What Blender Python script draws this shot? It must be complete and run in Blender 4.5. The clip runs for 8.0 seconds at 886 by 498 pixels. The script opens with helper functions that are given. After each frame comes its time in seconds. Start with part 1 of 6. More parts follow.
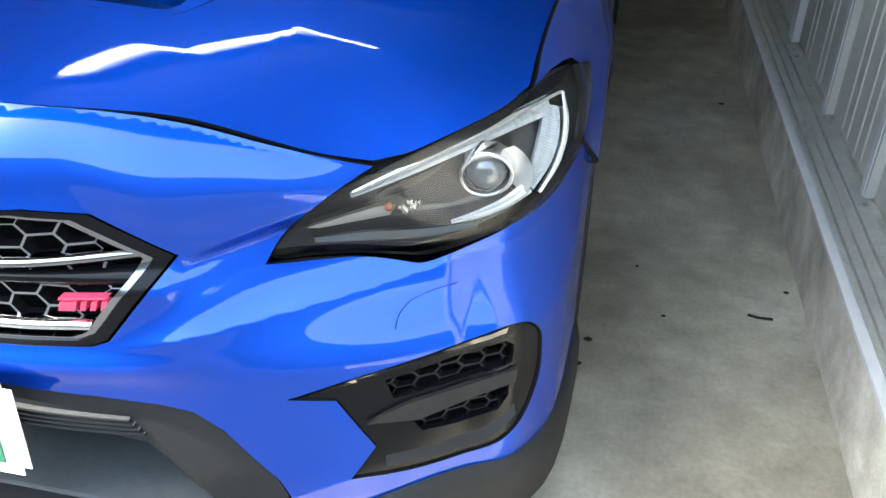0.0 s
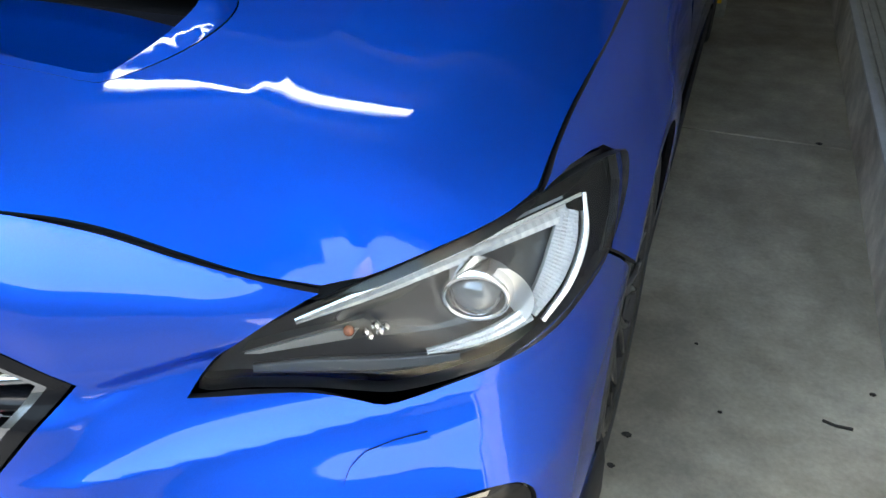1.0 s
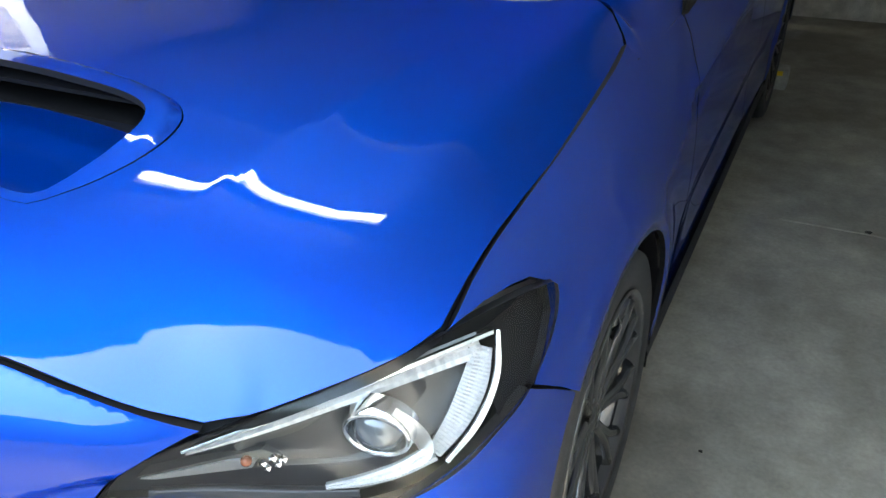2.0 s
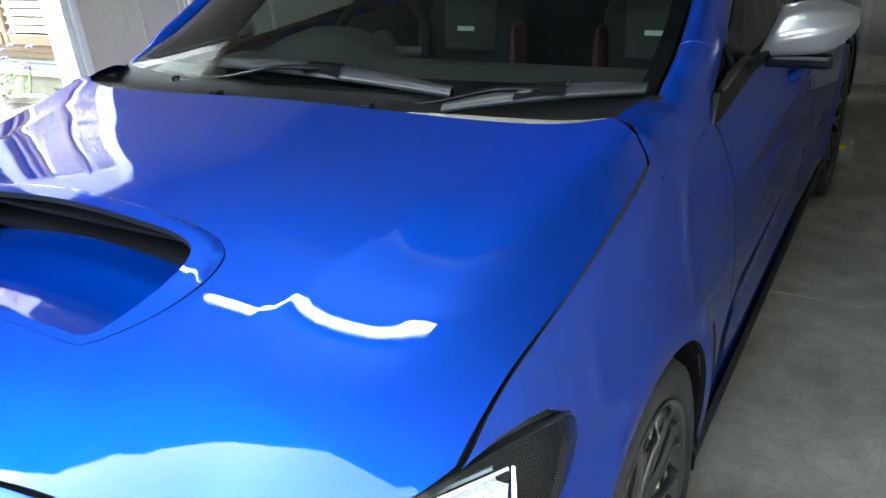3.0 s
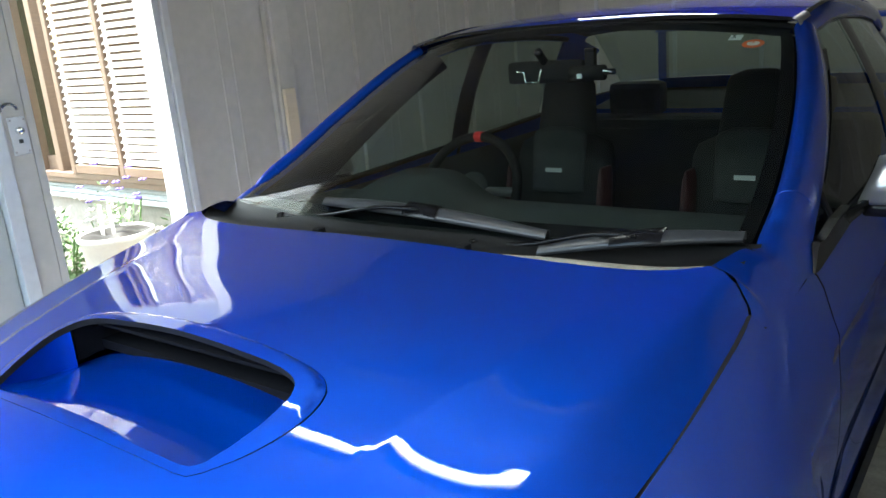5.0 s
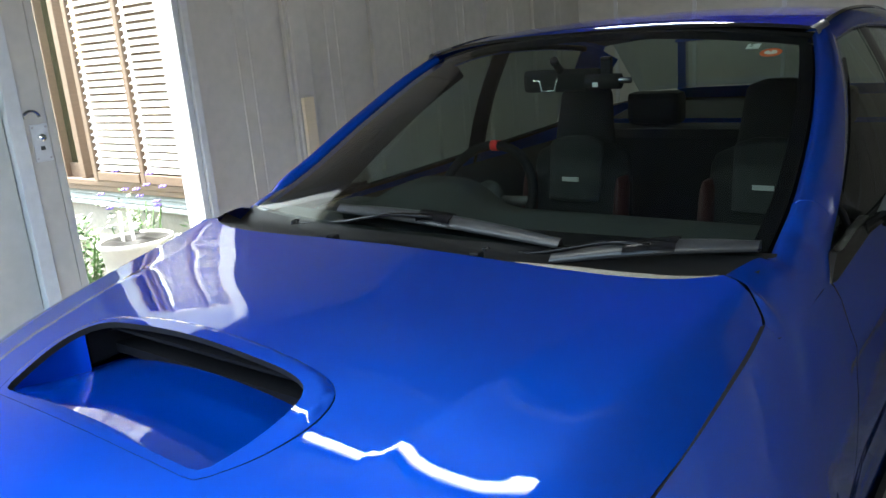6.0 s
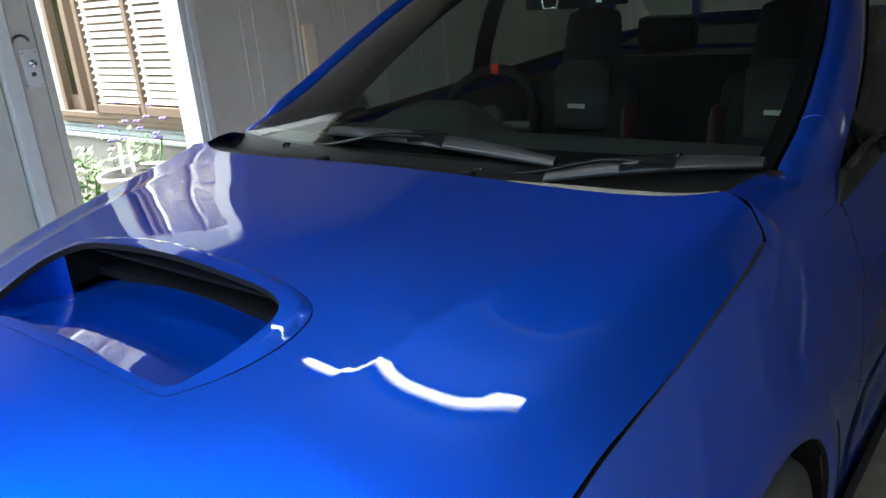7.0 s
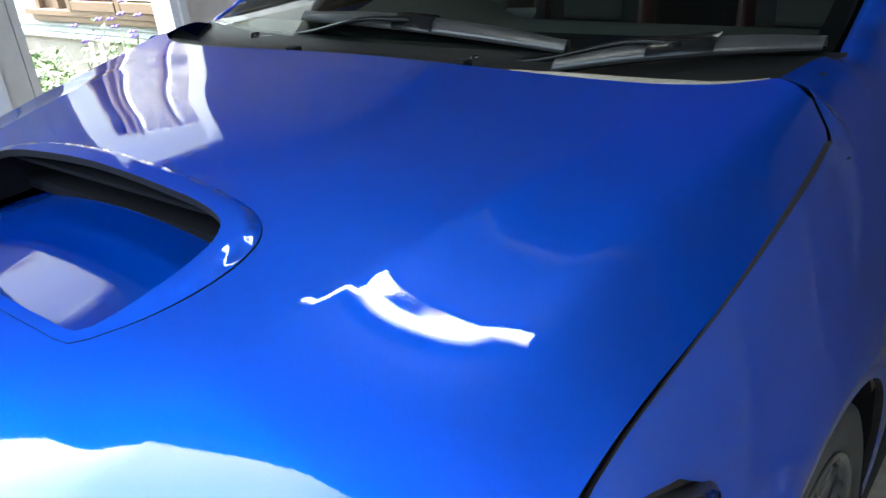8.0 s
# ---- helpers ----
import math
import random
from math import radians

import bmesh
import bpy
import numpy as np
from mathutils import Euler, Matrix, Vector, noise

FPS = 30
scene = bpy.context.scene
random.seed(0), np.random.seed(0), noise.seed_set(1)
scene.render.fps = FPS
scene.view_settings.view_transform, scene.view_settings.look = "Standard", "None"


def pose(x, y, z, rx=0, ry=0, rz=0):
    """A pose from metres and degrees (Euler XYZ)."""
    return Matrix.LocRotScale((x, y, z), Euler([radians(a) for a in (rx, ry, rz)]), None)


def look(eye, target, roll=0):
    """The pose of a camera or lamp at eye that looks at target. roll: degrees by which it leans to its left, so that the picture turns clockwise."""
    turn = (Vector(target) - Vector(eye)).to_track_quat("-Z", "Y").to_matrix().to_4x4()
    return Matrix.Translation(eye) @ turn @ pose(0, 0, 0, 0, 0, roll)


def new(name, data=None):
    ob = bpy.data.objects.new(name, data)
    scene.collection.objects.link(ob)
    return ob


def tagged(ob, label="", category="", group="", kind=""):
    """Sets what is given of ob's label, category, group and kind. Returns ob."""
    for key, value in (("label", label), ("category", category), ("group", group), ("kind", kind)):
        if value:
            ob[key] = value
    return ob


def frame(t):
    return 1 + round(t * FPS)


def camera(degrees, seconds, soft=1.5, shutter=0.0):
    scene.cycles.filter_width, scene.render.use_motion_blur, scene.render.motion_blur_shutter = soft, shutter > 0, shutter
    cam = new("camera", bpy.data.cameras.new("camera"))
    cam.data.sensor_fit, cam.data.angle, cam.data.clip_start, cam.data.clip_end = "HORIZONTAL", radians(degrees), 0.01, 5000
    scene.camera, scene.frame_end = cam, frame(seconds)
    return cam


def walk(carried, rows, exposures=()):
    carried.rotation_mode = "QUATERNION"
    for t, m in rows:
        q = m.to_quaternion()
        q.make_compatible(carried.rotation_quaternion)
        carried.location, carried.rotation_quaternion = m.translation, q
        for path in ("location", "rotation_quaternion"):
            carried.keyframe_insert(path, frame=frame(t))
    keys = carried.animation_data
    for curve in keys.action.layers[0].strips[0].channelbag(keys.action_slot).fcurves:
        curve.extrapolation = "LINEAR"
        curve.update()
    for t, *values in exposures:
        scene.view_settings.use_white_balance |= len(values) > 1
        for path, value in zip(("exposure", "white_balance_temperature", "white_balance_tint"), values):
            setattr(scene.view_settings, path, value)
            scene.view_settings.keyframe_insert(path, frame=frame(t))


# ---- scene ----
cam = camera(58.1, 8.0)
PATH = [
    (0, (0.912, -0.586, 1.246), (0.538, 1.06, 0.174), -0.5),
    (0.4, (0.921, -0.416, 1.222), (0.469, 1.207, 0.145), -1.1),
    (0.5, (0.923, -0.361, 1.229), (0.451, 1.246, 0.137), -0.8),
    (0.8, (0.935, -0.298, 1.245), (0.414, 1.297, 0.157), -1.4),
    (1, (0.964, -0.264, 1.27), (0.391, 1.304, 0.167), -0.4),
    (1.5, (1.076, -0.172, 1.303), (0.378, 1.38, 0.253), -1.1),
    (1.7, (1.095, -0.148, 1.314), (0.367, 1.403, 0.282), -1.0),
    (2.8, (1.196, -0.083, 1.447), (0.239, 1.427, 0.551), -4.8),
    (3, (1.193, -0.084, 1.451), (0.216, 1.436, 0.593), -5.1),
    (3.5, (1.172, -0.08, 1.46), (0.147, 1.455, 0.689), -5.3),
    (4, (1.16, -0.091, 1.469), (0.068, 1.438, 0.783), -5.3),
    (4.5, (1.163, -0.113, 1.476), (0.02, 1.414, 0.876), -5.2),
    (5.8, (1.179, -0.112, 1.48), (-0.03, 1.401, 0.978), -4.8),
    (6, (1.181, -0.104, 1.472), (-0.035, 1.399, 0.961), -4.9),
    (6.5, (1.196, -0.085, 1.444), (-0.031, 1.391, 0.881), -5.0),
    (7, (1.185, -0.042, 1.412), (-0.04, 1.399, 0.762), -5.3),
    (7.5, (1.126, 0.049, 1.378), (-0.075, 1.459, 0.622), -5.6),
    (8, (1.06, 0.145, 1.328), (-0.136, 1.496, 0.466), -6.2),
]
EXPOSURES = [(t, stops + 0.85, 6600, 5) for t, stops in ((0, 2.4), (1.0, 2.4), (1.7, 2.65), (3.0, 3.2), (3.5, 3.3), (4.5, 3.1), (5.8, 2.65), (6.0, 2.75), (7.0, 2.25), (7.6, 2.35), (8, 2.75))]
walk(cam, [(t, look(eye, target, roll)) for t, eye, target, roll in PATH], EXPOSURES)

LAMP = 2.9
LAMP_AT = (0.105, 1.0, 2.22, 1.11)
BULGE = 0.0051

# ---- world, sun, lamps ----
world = bpy.data.worlds.new("sky")
scene.world = world
world.use_nodes = True
wn = world.node_tree
sky = wn.nodes.new("ShaderNodeTexSky")
sky.sky_type = "NISHITA"
sky.sun_disc = False
sky.dust_density = 2.0
sky.air_density = 2.0
sky.ozone_density = 1.0
sky.altitude = 50
sky.sun_elevation = radians(58.7)
sky.sun_rotation = radians(247)
wn.links.new(sky.outputs[0], wn.nodes["Background"].inputs[0])
wn.nodes["Background"].inputs[1].default_value = 0.15
sun = new("sun", bpy.data.lights.new("sun", "SUN"))
sun.data.energy, sun.data.angle, sun.data.color = 3.8, radians(0.5), (1.0, 0.96, 0.90)
sun.matrix_world = look((0, 0, 0), (0.52, 0.13, -0.84))


# ---- materials ----


def mat(name):
    m = bpy.data.materials.new(name)
    m.use_nodes = True
    return m, m.node_tree, m.node_tree.nodes["Principled BSDF"]


def plain(name, color, rough=0.5, metal=0.0, coat=0.0, noise_scale=0.0, noise_amt=0.15, bump=0.0, bump_scale=200.0, spec=0.5):
    """A surface with a fine grain and slow, larger stains."""
    m, t, b = mat(name)
    b.inputs["Base Color"].default_value = (*color, 1)
    b.inputs["Roughness"].default_value = rough
    b.inputs["Metallic"].default_value = metal
    b.inputs["Specular IOR Level"].default_value = spec
    b.inputs["Coat Weight"].default_value = coat
    b.inputs["Coat Roughness"].default_value = 0.03
    co = t.nodes.new("ShaderNodeTexCoord")
    if noise_scale:
        n1 = t.nodes.new("ShaderNodeTexNoise")
        n1.inputs["Scale"].default_value, n1.inputs["Detail"].default_value = noise_scale, 8
        n2 = t.nodes.new("ShaderNodeTexNoise")
        n2.inputs["Scale"].default_value, n2.inputs["Detail"].default_value = noise_scale * 9, 5
        add = t.nodes.new("ShaderNodeMath")
        add.operation = "ADD"
        ramp = t.nodes.new("ShaderNodeMapRange")
        ramp.inputs[1].default_value, ramp.inputs[2].default_value = 0.7, 1.3
        ramp.inputs[3].default_value, ramp.inputs[4].default_value = 1 - noise_amt, 1 + noise_amt
        mul = t.nodes.new("ShaderNodeVectorMath")
        mul.operation = "MULTIPLY"
        mul.inputs[0].default_value = color
        for n in (n1, n2):
            t.links.new(co.outputs["Object"], n.inputs["Vector"])
        t.links.new(n1.outputs[0], add.inputs[0])
        t.links.new(n2.outputs[0], add.inputs[1])
        t.links.new(add.outputs[0], ramp.inputs[0])
        t.links.new(ramp.outputs[0], mul.inputs[1])
        t.links.new(mul.outputs[0], b.inputs["Base Color"])
    if bump:
        n3 = t.nodes.new("ShaderNodeTexNoise")
        n3.inputs["Scale"].default_value, n3.inputs["Detail"].default_value = bump_scale, 4
        bp = t.nodes.new("ShaderNodeBump")
        bp.inputs["Strength"].default_value, bp.inputs["Distance"].default_value = bump, 0.002
        t.links.new(co.outputs["Object"], n3.inputs["Vector"])
        t.links.new(n3.outputs[0], bp.inputs["Height"])
        t.links.new(bp.outputs[0], b.inputs["Normal"])
    return m


def glass(name, tint, ior=1.45, rough=0.0):
    """Clear sheet: what is behind it, tinted, under a Fresnel gloss."""
    m, t, b = mat(name)
    tr = t.nodes.new("ShaderNodeBsdfTransparent")
    tr.inputs[0].default_value = (*tint, 1)
    gl = t.nodes.new("ShaderNodeBsdfGlossy")
    gl.inputs["Roughness"].default_value = rough
    fr = t.nodes.new("ShaderNodeLayerWeight")
    fr.inputs[0].default_value = 0.5
    pw = t.nodes.new("ShaderNodeMath")
    pw.operation = "POWER"
    pw.inputs[1].default_value = 5.0
    sch = t.nodes.new("ShaderNodeMath")
    sch.operation = "MULTIPLY_ADD"
    f0 = ((ior - 1) / (ior + 1)) ** 2
    sch.inputs[1].default_value, sch.inputs[2].default_value = 1 - f0, f0
    t.links.new(fr.outputs["Facing"], pw.inputs[0])
    t.links.new(pw.outputs[0], sch.inputs[0])
    mx = t.nodes.new("ShaderNodeMixShader")
    t.links.new(sch.outputs[0], mx.inputs[0])
    t.links.new(tr.outputs[0], mx.inputs[1])
    t.links.new(gl.outputs[0], mx.inputs[2])
    t.links.new(mx.outputs[0], t.nodes["Material Output"].inputs[0])
    return m


def glow(name, color, strength):
    m, t, b = mat(name)
    b.inputs["Base Color"].default_value = (*color, 1)
    b.inputs["Emission Color"].default_value = (*color, 1)
    b.inputs["Emission Strength"].default_value = strength
    return m


def paint_blue():
    """Pearl blue paint: metallic flakes under a clear coat with a faint waviness."""
    m, t, b = mat("blue pearl paint")
    co = t.nodes.new("ShaderNodeTexCoord")
    v = t.nodes.new("ShaderNodeTexVoronoi")
    v.inputs["Scale"].default_value = 1800
    mr = t.nodes.new("ShaderNodeMapRange")
    mr.inputs[3].default_value, mr.inputs[4].default_value = 0.85, 1.15
    mul = t.nodes.new("ShaderNodeVectorMath")
    mul.operation = "MULTIPLY"
    mul.inputs[0].default_value = PAINT
    t.links.new(co.outputs["Object"], v.inputs["Vector"])
    t.links.new(v.outputs["Color"], mr.inputs[0])
    t.links.new(mr.outputs[0], mul.inputs[1])
    t.links.new(mul.outputs[0], b.inputs["Base Color"])
    b.inputs["Metallic"].default_value = 0.88
    b.inputs["Roughness"].default_value = 0.5
    b.inputs["Specular IOR Level"].default_value = 0.0
    b.inputs["Specular Tint"].default_value = (0.02, 0.10, 0.45, 1)
    b.inputs["Coat Weight"].default_value = 1.0
    b.inputs["Coat Roughness"].default_value = 0.015
    b.inputs["Coat IOR"].default_value = 1.5
    n = t.nodes.new("ShaderNodeTexNoise")
    n.inputs["Scale"].default_value, n.inputs["Detail"].default_value = 350, 2
    bp = t.nodes.new("ShaderNodeBump")
    bp.inputs["Strength"].default_value, bp.inputs["Distance"].default_value = 0.03, 0.0005
    t.links.new(co.outputs["Object"], n.inputs["Vector"])
    t.links.new(n.outputs[0], bp.inputs["Height"])
    t.links.new(bp.outputs[0], b.inputs["Coat Normal"])
    return m


def concrete(name, color, scale=1.6):
    """Trowelled concrete: slow grey and brown stains, fine specks, slight relief."""
    m, t, b = mat(name)
    co = t.nodes.new("ShaderNodeTexCoord")
    col = None
    for s, lo, hi, a in ((scale, 0.38, 0.68, 0.62), (scale * 6, 0.35, 0.7, 0.8), (scale * 60, 0.3, 0.75, 0.86)):
        n = t.nodes.new("ShaderNodeTexNoise")
        n.inputs["Scale"].default_value, n.inputs["Detail"].default_value, n.inputs["Roughness"].default_value = s, 9, 0.6
        t.links.new(co.outputs["Object"], n.inputs["Vector"])
        r = t.nodes.new("ShaderNodeMapRange")
        r.inputs[1].default_value, r.inputs[2].default_value, r.inputs[3].default_value, r.inputs[4].default_value = lo, hi, a, 2 - a
        t.links.new(n.outputs[0], r.inputs[0])
        mul = t.nodes.new("ShaderNodeVectorMath")
        mul.operation = "MULTIPLY"
        if col is None:
            tone = t.nodes.new("ShaderNodeMix")
            tone.data_type = "RGBA"
            tone.inputs[6].default_value = (*[c * f for c, f in zip(color, (1.08, 0.98, 0.84))], 1)
            tone.inputs[7].default_value = (*[c * f for c, f in zip(color, (0.95, 1.0, 1.02))], 1)
            t.links.new(n.outputs[0], tone.inputs[0])
            t.links.new(tone.outputs[2], mul.inputs[0])
        else:
            t.links.new(col, mul.inputs[0])
        t.links.new(r.outputs[0], mul.inputs[1])
        col = mul.outputs[0]
    t.links.new(col, b.inputs["Base Color"])
    b.inputs["Roughness"].default_value = 0.62
    bp = t.nodes.new("ShaderNodeBump")
    bp.inputs["Strength"].default_value, bp.inputs["Distance"].default_value = 0.25, 0.002
    t.links.new(n.outputs[0], bp.inputs["Height"])
    t.links.new(bp.outputs[0], b.inputs["Normal"])
    return m


def wood(name, a, b_col, scale=8.0, stretch=(1, 1, 12)):
    m, t, b = mat(name)
    co = t.nodes.new("ShaderNodeTexCoord")
    mp = t.nodes.new("ShaderNodeMapping")
    mp.inputs["Scale"].default_value = stretch
    n = t.nodes.new("ShaderNodeTexNoise")
    n.inputs["Scale"].default_value, n.inputs["Detail"].default_value, n.inputs["Distortion"].default_value = scale, 8, 1.5
    mx = t.nodes.new("ShaderNodeMix")
    mx.data_type = "RGBA"
    mx.inputs[6].default_value, mx.inputs[7].default_value = (*a, 1), (*b_col, 1)
    t.links.new(co.outputs["Object"], mp.inputs[0])
    t.links.new(mp.outputs[0], n.inputs["Vector"])
    t.links.new(n.outputs[0], mx.inputs[0])
    t.links.new(mx.outputs[2], b.inputs["Base Color"])
    b.inputs["Roughness"].default_value = 0.6
    return m


PAINT = (0.0006, 0.058, 0.46)
BLUE = paint_blue()
GLOSS_BLACK = plain("gloss black plastic", (0.005, 0.005, 0.006), 0.18, spec=0.16)
POLISHED = plain("polished black edge", (0.012, 0.012, 0.013), 0.06, coat=1.0)
MATT_BLACK = plain("grained black plastic", (0.014, 0.0145, 0.016), 0.6, noise_scale=6, bump=0.35, bump_scale=900, spec=0.2)
# near-black that puts the shade of recesses into the colour
CAVITY_SHADE = plain("near-black shade of recesses", (0.005, 0.005, 0.006), 0.9, spec=0.05)
RUBBER = plain("tyre rubber", (0.022, 0.022, 0.023), 0.75, noise_scale=12, noise_amt=0.3, bump=0.3, bump_scale=120)
COWL = plain("scuttle plastic", (0.007, 0.007, 0.007), 0.45, noise_scale=10, noise_amt=0.2, spec=0.2)
# beige that paints in the bright band along the black scuttle's edge
SCUTTLE_GLINT = plain("beige for light on the scuttle edge", (0.20, 0.18, 0.145), 0.7, noise_scale=14, noise_amt=0.25, bump=0.3, bump_scale=300)
PILLAR_TRIM = plain("dark pillar lining", (0.010, 0.011, 0.011), 0.9, spec=0.1)
BLADE = plain("wiper plastic", (0.024, 0.025, 0.027), 0.33, noise_scale=14, noise_amt=0.2)
# black for rubber parts, and for shade painted into the panel gaps
RUBBER_GAP_BLACK = plain("black of rubber and gap shade", (0.008, 0.008, 0.009), 0.7, spec=0.12)
CHROME = plain("satin chrome", (0.72, 0.74, 0.77), 0.14, 1.0)
DARK_CHROME = plain("dark chrome", (0.3, 0.31, 0.33), 0.16, 1.0)
RIM_BLACK = plain("black wheel lacquer", (0.02, 0.02, 0.022), 0.2, coat=0.7)
STEEL = plain("brake steel", (0.4, 0.39, 0.38), 0.35, 1.0, noise_scale=20)
MESH = plain("dark silver grille mesh", (0.22, 0.22, 0.23), 0.28, 0.6)
GREY_TRIM = plain("grey grained trim", (0.075, 0.078, 0.082), 0.5, noise_scale=10, bump=0.3, bump_scale=700)
SILVER = plain("silver mirror cap paint", (0.36, 0.37, 0.38), 0.28, 0.75, coat=1.0)
LENS = glass("clear lamp lens", (0.93, 0.94, 0.95))
BULB_LENS = plain("projector glass", (0.09, 0.105, 0.12), 0.05, 0.3, coat=1.0)
DRL = plain("frosted light guide", (0.42, 0.43, 0.435), 0.16, 0.0, coat=0.8, noise_scale=60, noise_amt=0.12)
SATIN = plain("satin silver lamp shroud", (0.75, 0.75, 0.74), 0.3, 0.85)
REFLECTOR = plain("lamp reflector", (0.8, 0.8, 0.82), 0.12, 1.0)
LAMP_DARK = plain("lamp housing", (0.018, 0.018, 0.020), 0.3)
LAMP_GREY = plain("lamp bezel", (0.060, 0.058, 0.053), 0.4, 0.1)
AMBER = plain("amber bulb", (0.30, 0.10, 0.05), 0.2, 0.3)
SCREEN = glass("windscreen glass", (0.56, 0.64, 0.60), 1.5)
TINT = glass("side glass", (0.62, 0.70, 0.64), 1.5)
MIRROR = plain("mirror glass", (0.9, 0.9, 0.9), 0.02, 1.0)
DASH = plain("dashboard skin", (0.030, 0.035, 0.034), 0.7, noise_scale=8, bump=0.4, bump_scale=600)
CLOTH = plain("black seat cloth", (0.006, 0.006, 0.007), 0.9, noise_scale=30, bump=0.5, bump_scale=800)
CLOTH_GREY = plain("grey suede", (0.026, 0.029, 0.030), 0.95, noise_scale=25, noise_amt=0.2)
RED_CLOTH = plain("red leather", (0.035, 0.003, 0.004), 0.65, noise_scale=30)
RED_MARK = plain("red stitched leather", (0.75, 0.03, 0.03), 0.45)
HEADLINER = plain("dark headliner", (0.018, 0.018, 0.018), 0.95, noise_scale=20)
WHITE_PLATE = plain("white plate enamel", (0.80, 0.80, 0.78), 0.4, noise_scale=10, noise_amt=0.04)
GREEN_INK = plain("green enamel", (0.02, 0.12, 0.06), 0.4)
BADGE_RED = plain("cherry red badge", (0.72, 0.05, 0.12), 0.25, coat=0.8)
LABEL_GREY = plain("woven grey thread", (0.55, 0.56, 0.56), 0.8)
STICK_ORANGE = plain("orange sticker", (0.75, 0.13, 0.03), 0.6)
STICK_WHITE = plain("white sticker", (0.7, 0.78, 0.78), 0.6)
INK = plain("dark ink", (0.03, 0.03, 0.03), 0.7)
FLOOR = concrete("garage concrete", (0.32, 0.298, 0.255), 1.3)
CURB = concrete("curb concrete", (0.56, 0.54, 0.51), 2.2)
SIDING = plain("taupe painted steel siding", (0.44, 0.424, 0.396), 0.45, 0.0, noise_scale=2.0, noise_amt=0.08, bump=0.1, bump_scale=30)
SIDING_LIGHT = plain("pale steel trim", (0.50, 0.51, 0.53), 0.4, noise_scale=3, noise_amt=0.08)
ALU = plain("anodised aluminium rail", (0.52, 0.52, 0.50), 0.35, 0.6, noise_scale=12, noise_amt=0.15)
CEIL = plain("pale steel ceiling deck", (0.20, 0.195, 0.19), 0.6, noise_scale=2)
TIMBER = wood("brown stained timber", (0.075, 0.046, 0.028), (0.145, 0.092, 0.058))
PALE_TIMBER = wood("pale raw timber", (0.55, 0.46, 0.33), (0.65, 0.56, 0.42))
BLIND = plain("ivory blind slats", (0.80, 0.77, 0.70), 0.5, noise_scale=5, noise_amt=0.06)
HOUSE = plain("weathered pale cladding", (0.22, 0.24, 0.235), 0.7, noise_scale=3, noise_amt=0.18)
PLINTH = plain("taupe rendered plinth", (0.24, 0.22, 0.19), 0.85, noise_scale=5, noise_amt=0.15, bump=0.3, bump_scale=120)
SOIL = plain("garden soil", (0.045, 0.035, 0.025), 0.95, noise_scale=12, noise_amt=0.4, bump=1.0, bump_scale=40)
LEAF = plain("green leaves", (0.055, 0.115, 0.03), 0.6, noise_scale=8, noise_amt=0.4)
PETAL = plain("white petals", (0.50, 0.50, 0.46), 0.7)
PETAL_BLUE = plain("violet petals", (0.18, 0.12, 0.45), 0.7)
POT = plain("white glazed pot", (0.34, 0.34, 0.32), 0.35, noise_scale=6, noise_amt=0.06)
TUBE = glow("fluorescent tube", (0.95, 1.0, 0.97), LAMP)
YELLOW = plain("yellow reflector", (0.85, 0.60, 0.02), 0.3)
STOPPER = concrete("wheel stop concrete", (0.42, 0.42, 0.40), 5)
SPECK = plain("dried mud", (0.02, 0.018, 0.015), 0.9)
BLOCKER_GREY = concrete("grey of the added sky blocker", (0.13, 0.125, 0.12), 1.0)
ASPHALT = concrete("worn asphalt forecourt", (0.042, 0.042, 0.043), 0.8)

# ---- building helpers ----


def hermite(knots, values):
    """A smooth curve through values at knots, with tangents from the neighbours."""
    k, v = np.array(knots, float), np.array(values, float)
    d = np.gradient(v, k, axis=0)
    ks = [float(q) for q in k]
    if v.ndim == 1:
        v, d = [float(q) for q in v], [float(q) for q in d]

    def at(q):
        q = min(max(q, ks[0]), ks[-1])
        i = min(max(bisect_left(ks, q) - 1, 0), len(ks) - 2)
        h = ks[i + 1] - ks[i]
        s = (q - ks[i]) / h
        s2, s3 = s * s, s * s * s
        return (2 * s3 - 3 * s2 + 1) * v[i] + (s3 - 2 * s2 + s) * h * d[i] + (3 * s2 - 2 * s3) * v[i + 1] + (s3 - s2) * h * d[i + 1]
    return at


def bisect_left(seq, q):
    lo, hi = 0, len(seq)
    while lo < hi:
        mid = (lo + hi) // 2
        if seq[mid] < q:
            lo = mid + 1
        else:
            hi = mid
    return lo


def curve_points(pts, n, closed=False):
    """n points on a smooth curve through pts, evenly spaced."""
    p = np.array(pts, float)
    if closed:
        p = np.vstack([p[-2:], p, p[:3]])
    k = np.r_[0, np.cumsum(np.linalg.norm(np.diff(p, axis=0), axis=1) ** 0.5)]
    f = hermite(k, p)
    a, b = (k[2], k[-3]) if closed else (k[0], k[-1])
    q = np.array([f(s) for s in np.linspace(a, b, 20 * len(p))])
    d = np.r_[0, np.cumsum(np.linalg.norm(np.diff(q, axis=0), axis=1))]
    s = np.linspace(0, d[-1], n + 1 if closed else n)
    r = np.stack([np.interp(s, d, q[:, i]) for i in range(p.shape[1])], 1)
    return r[:-1] if closed else r


def along(pts, step):
    """Points on the straight run through pts, about step apart, corners kept."""
    out = []
    for a, b in zip(pts[:-1], pts[1:]):
        a, b = np.array(a, float), np.array(b, float)
        n = max(1, int(round(np.linalg.norm(b - a) / step)))
        out += [tuple(a + (b - a) * i / n) for i in range(n)]
    return out


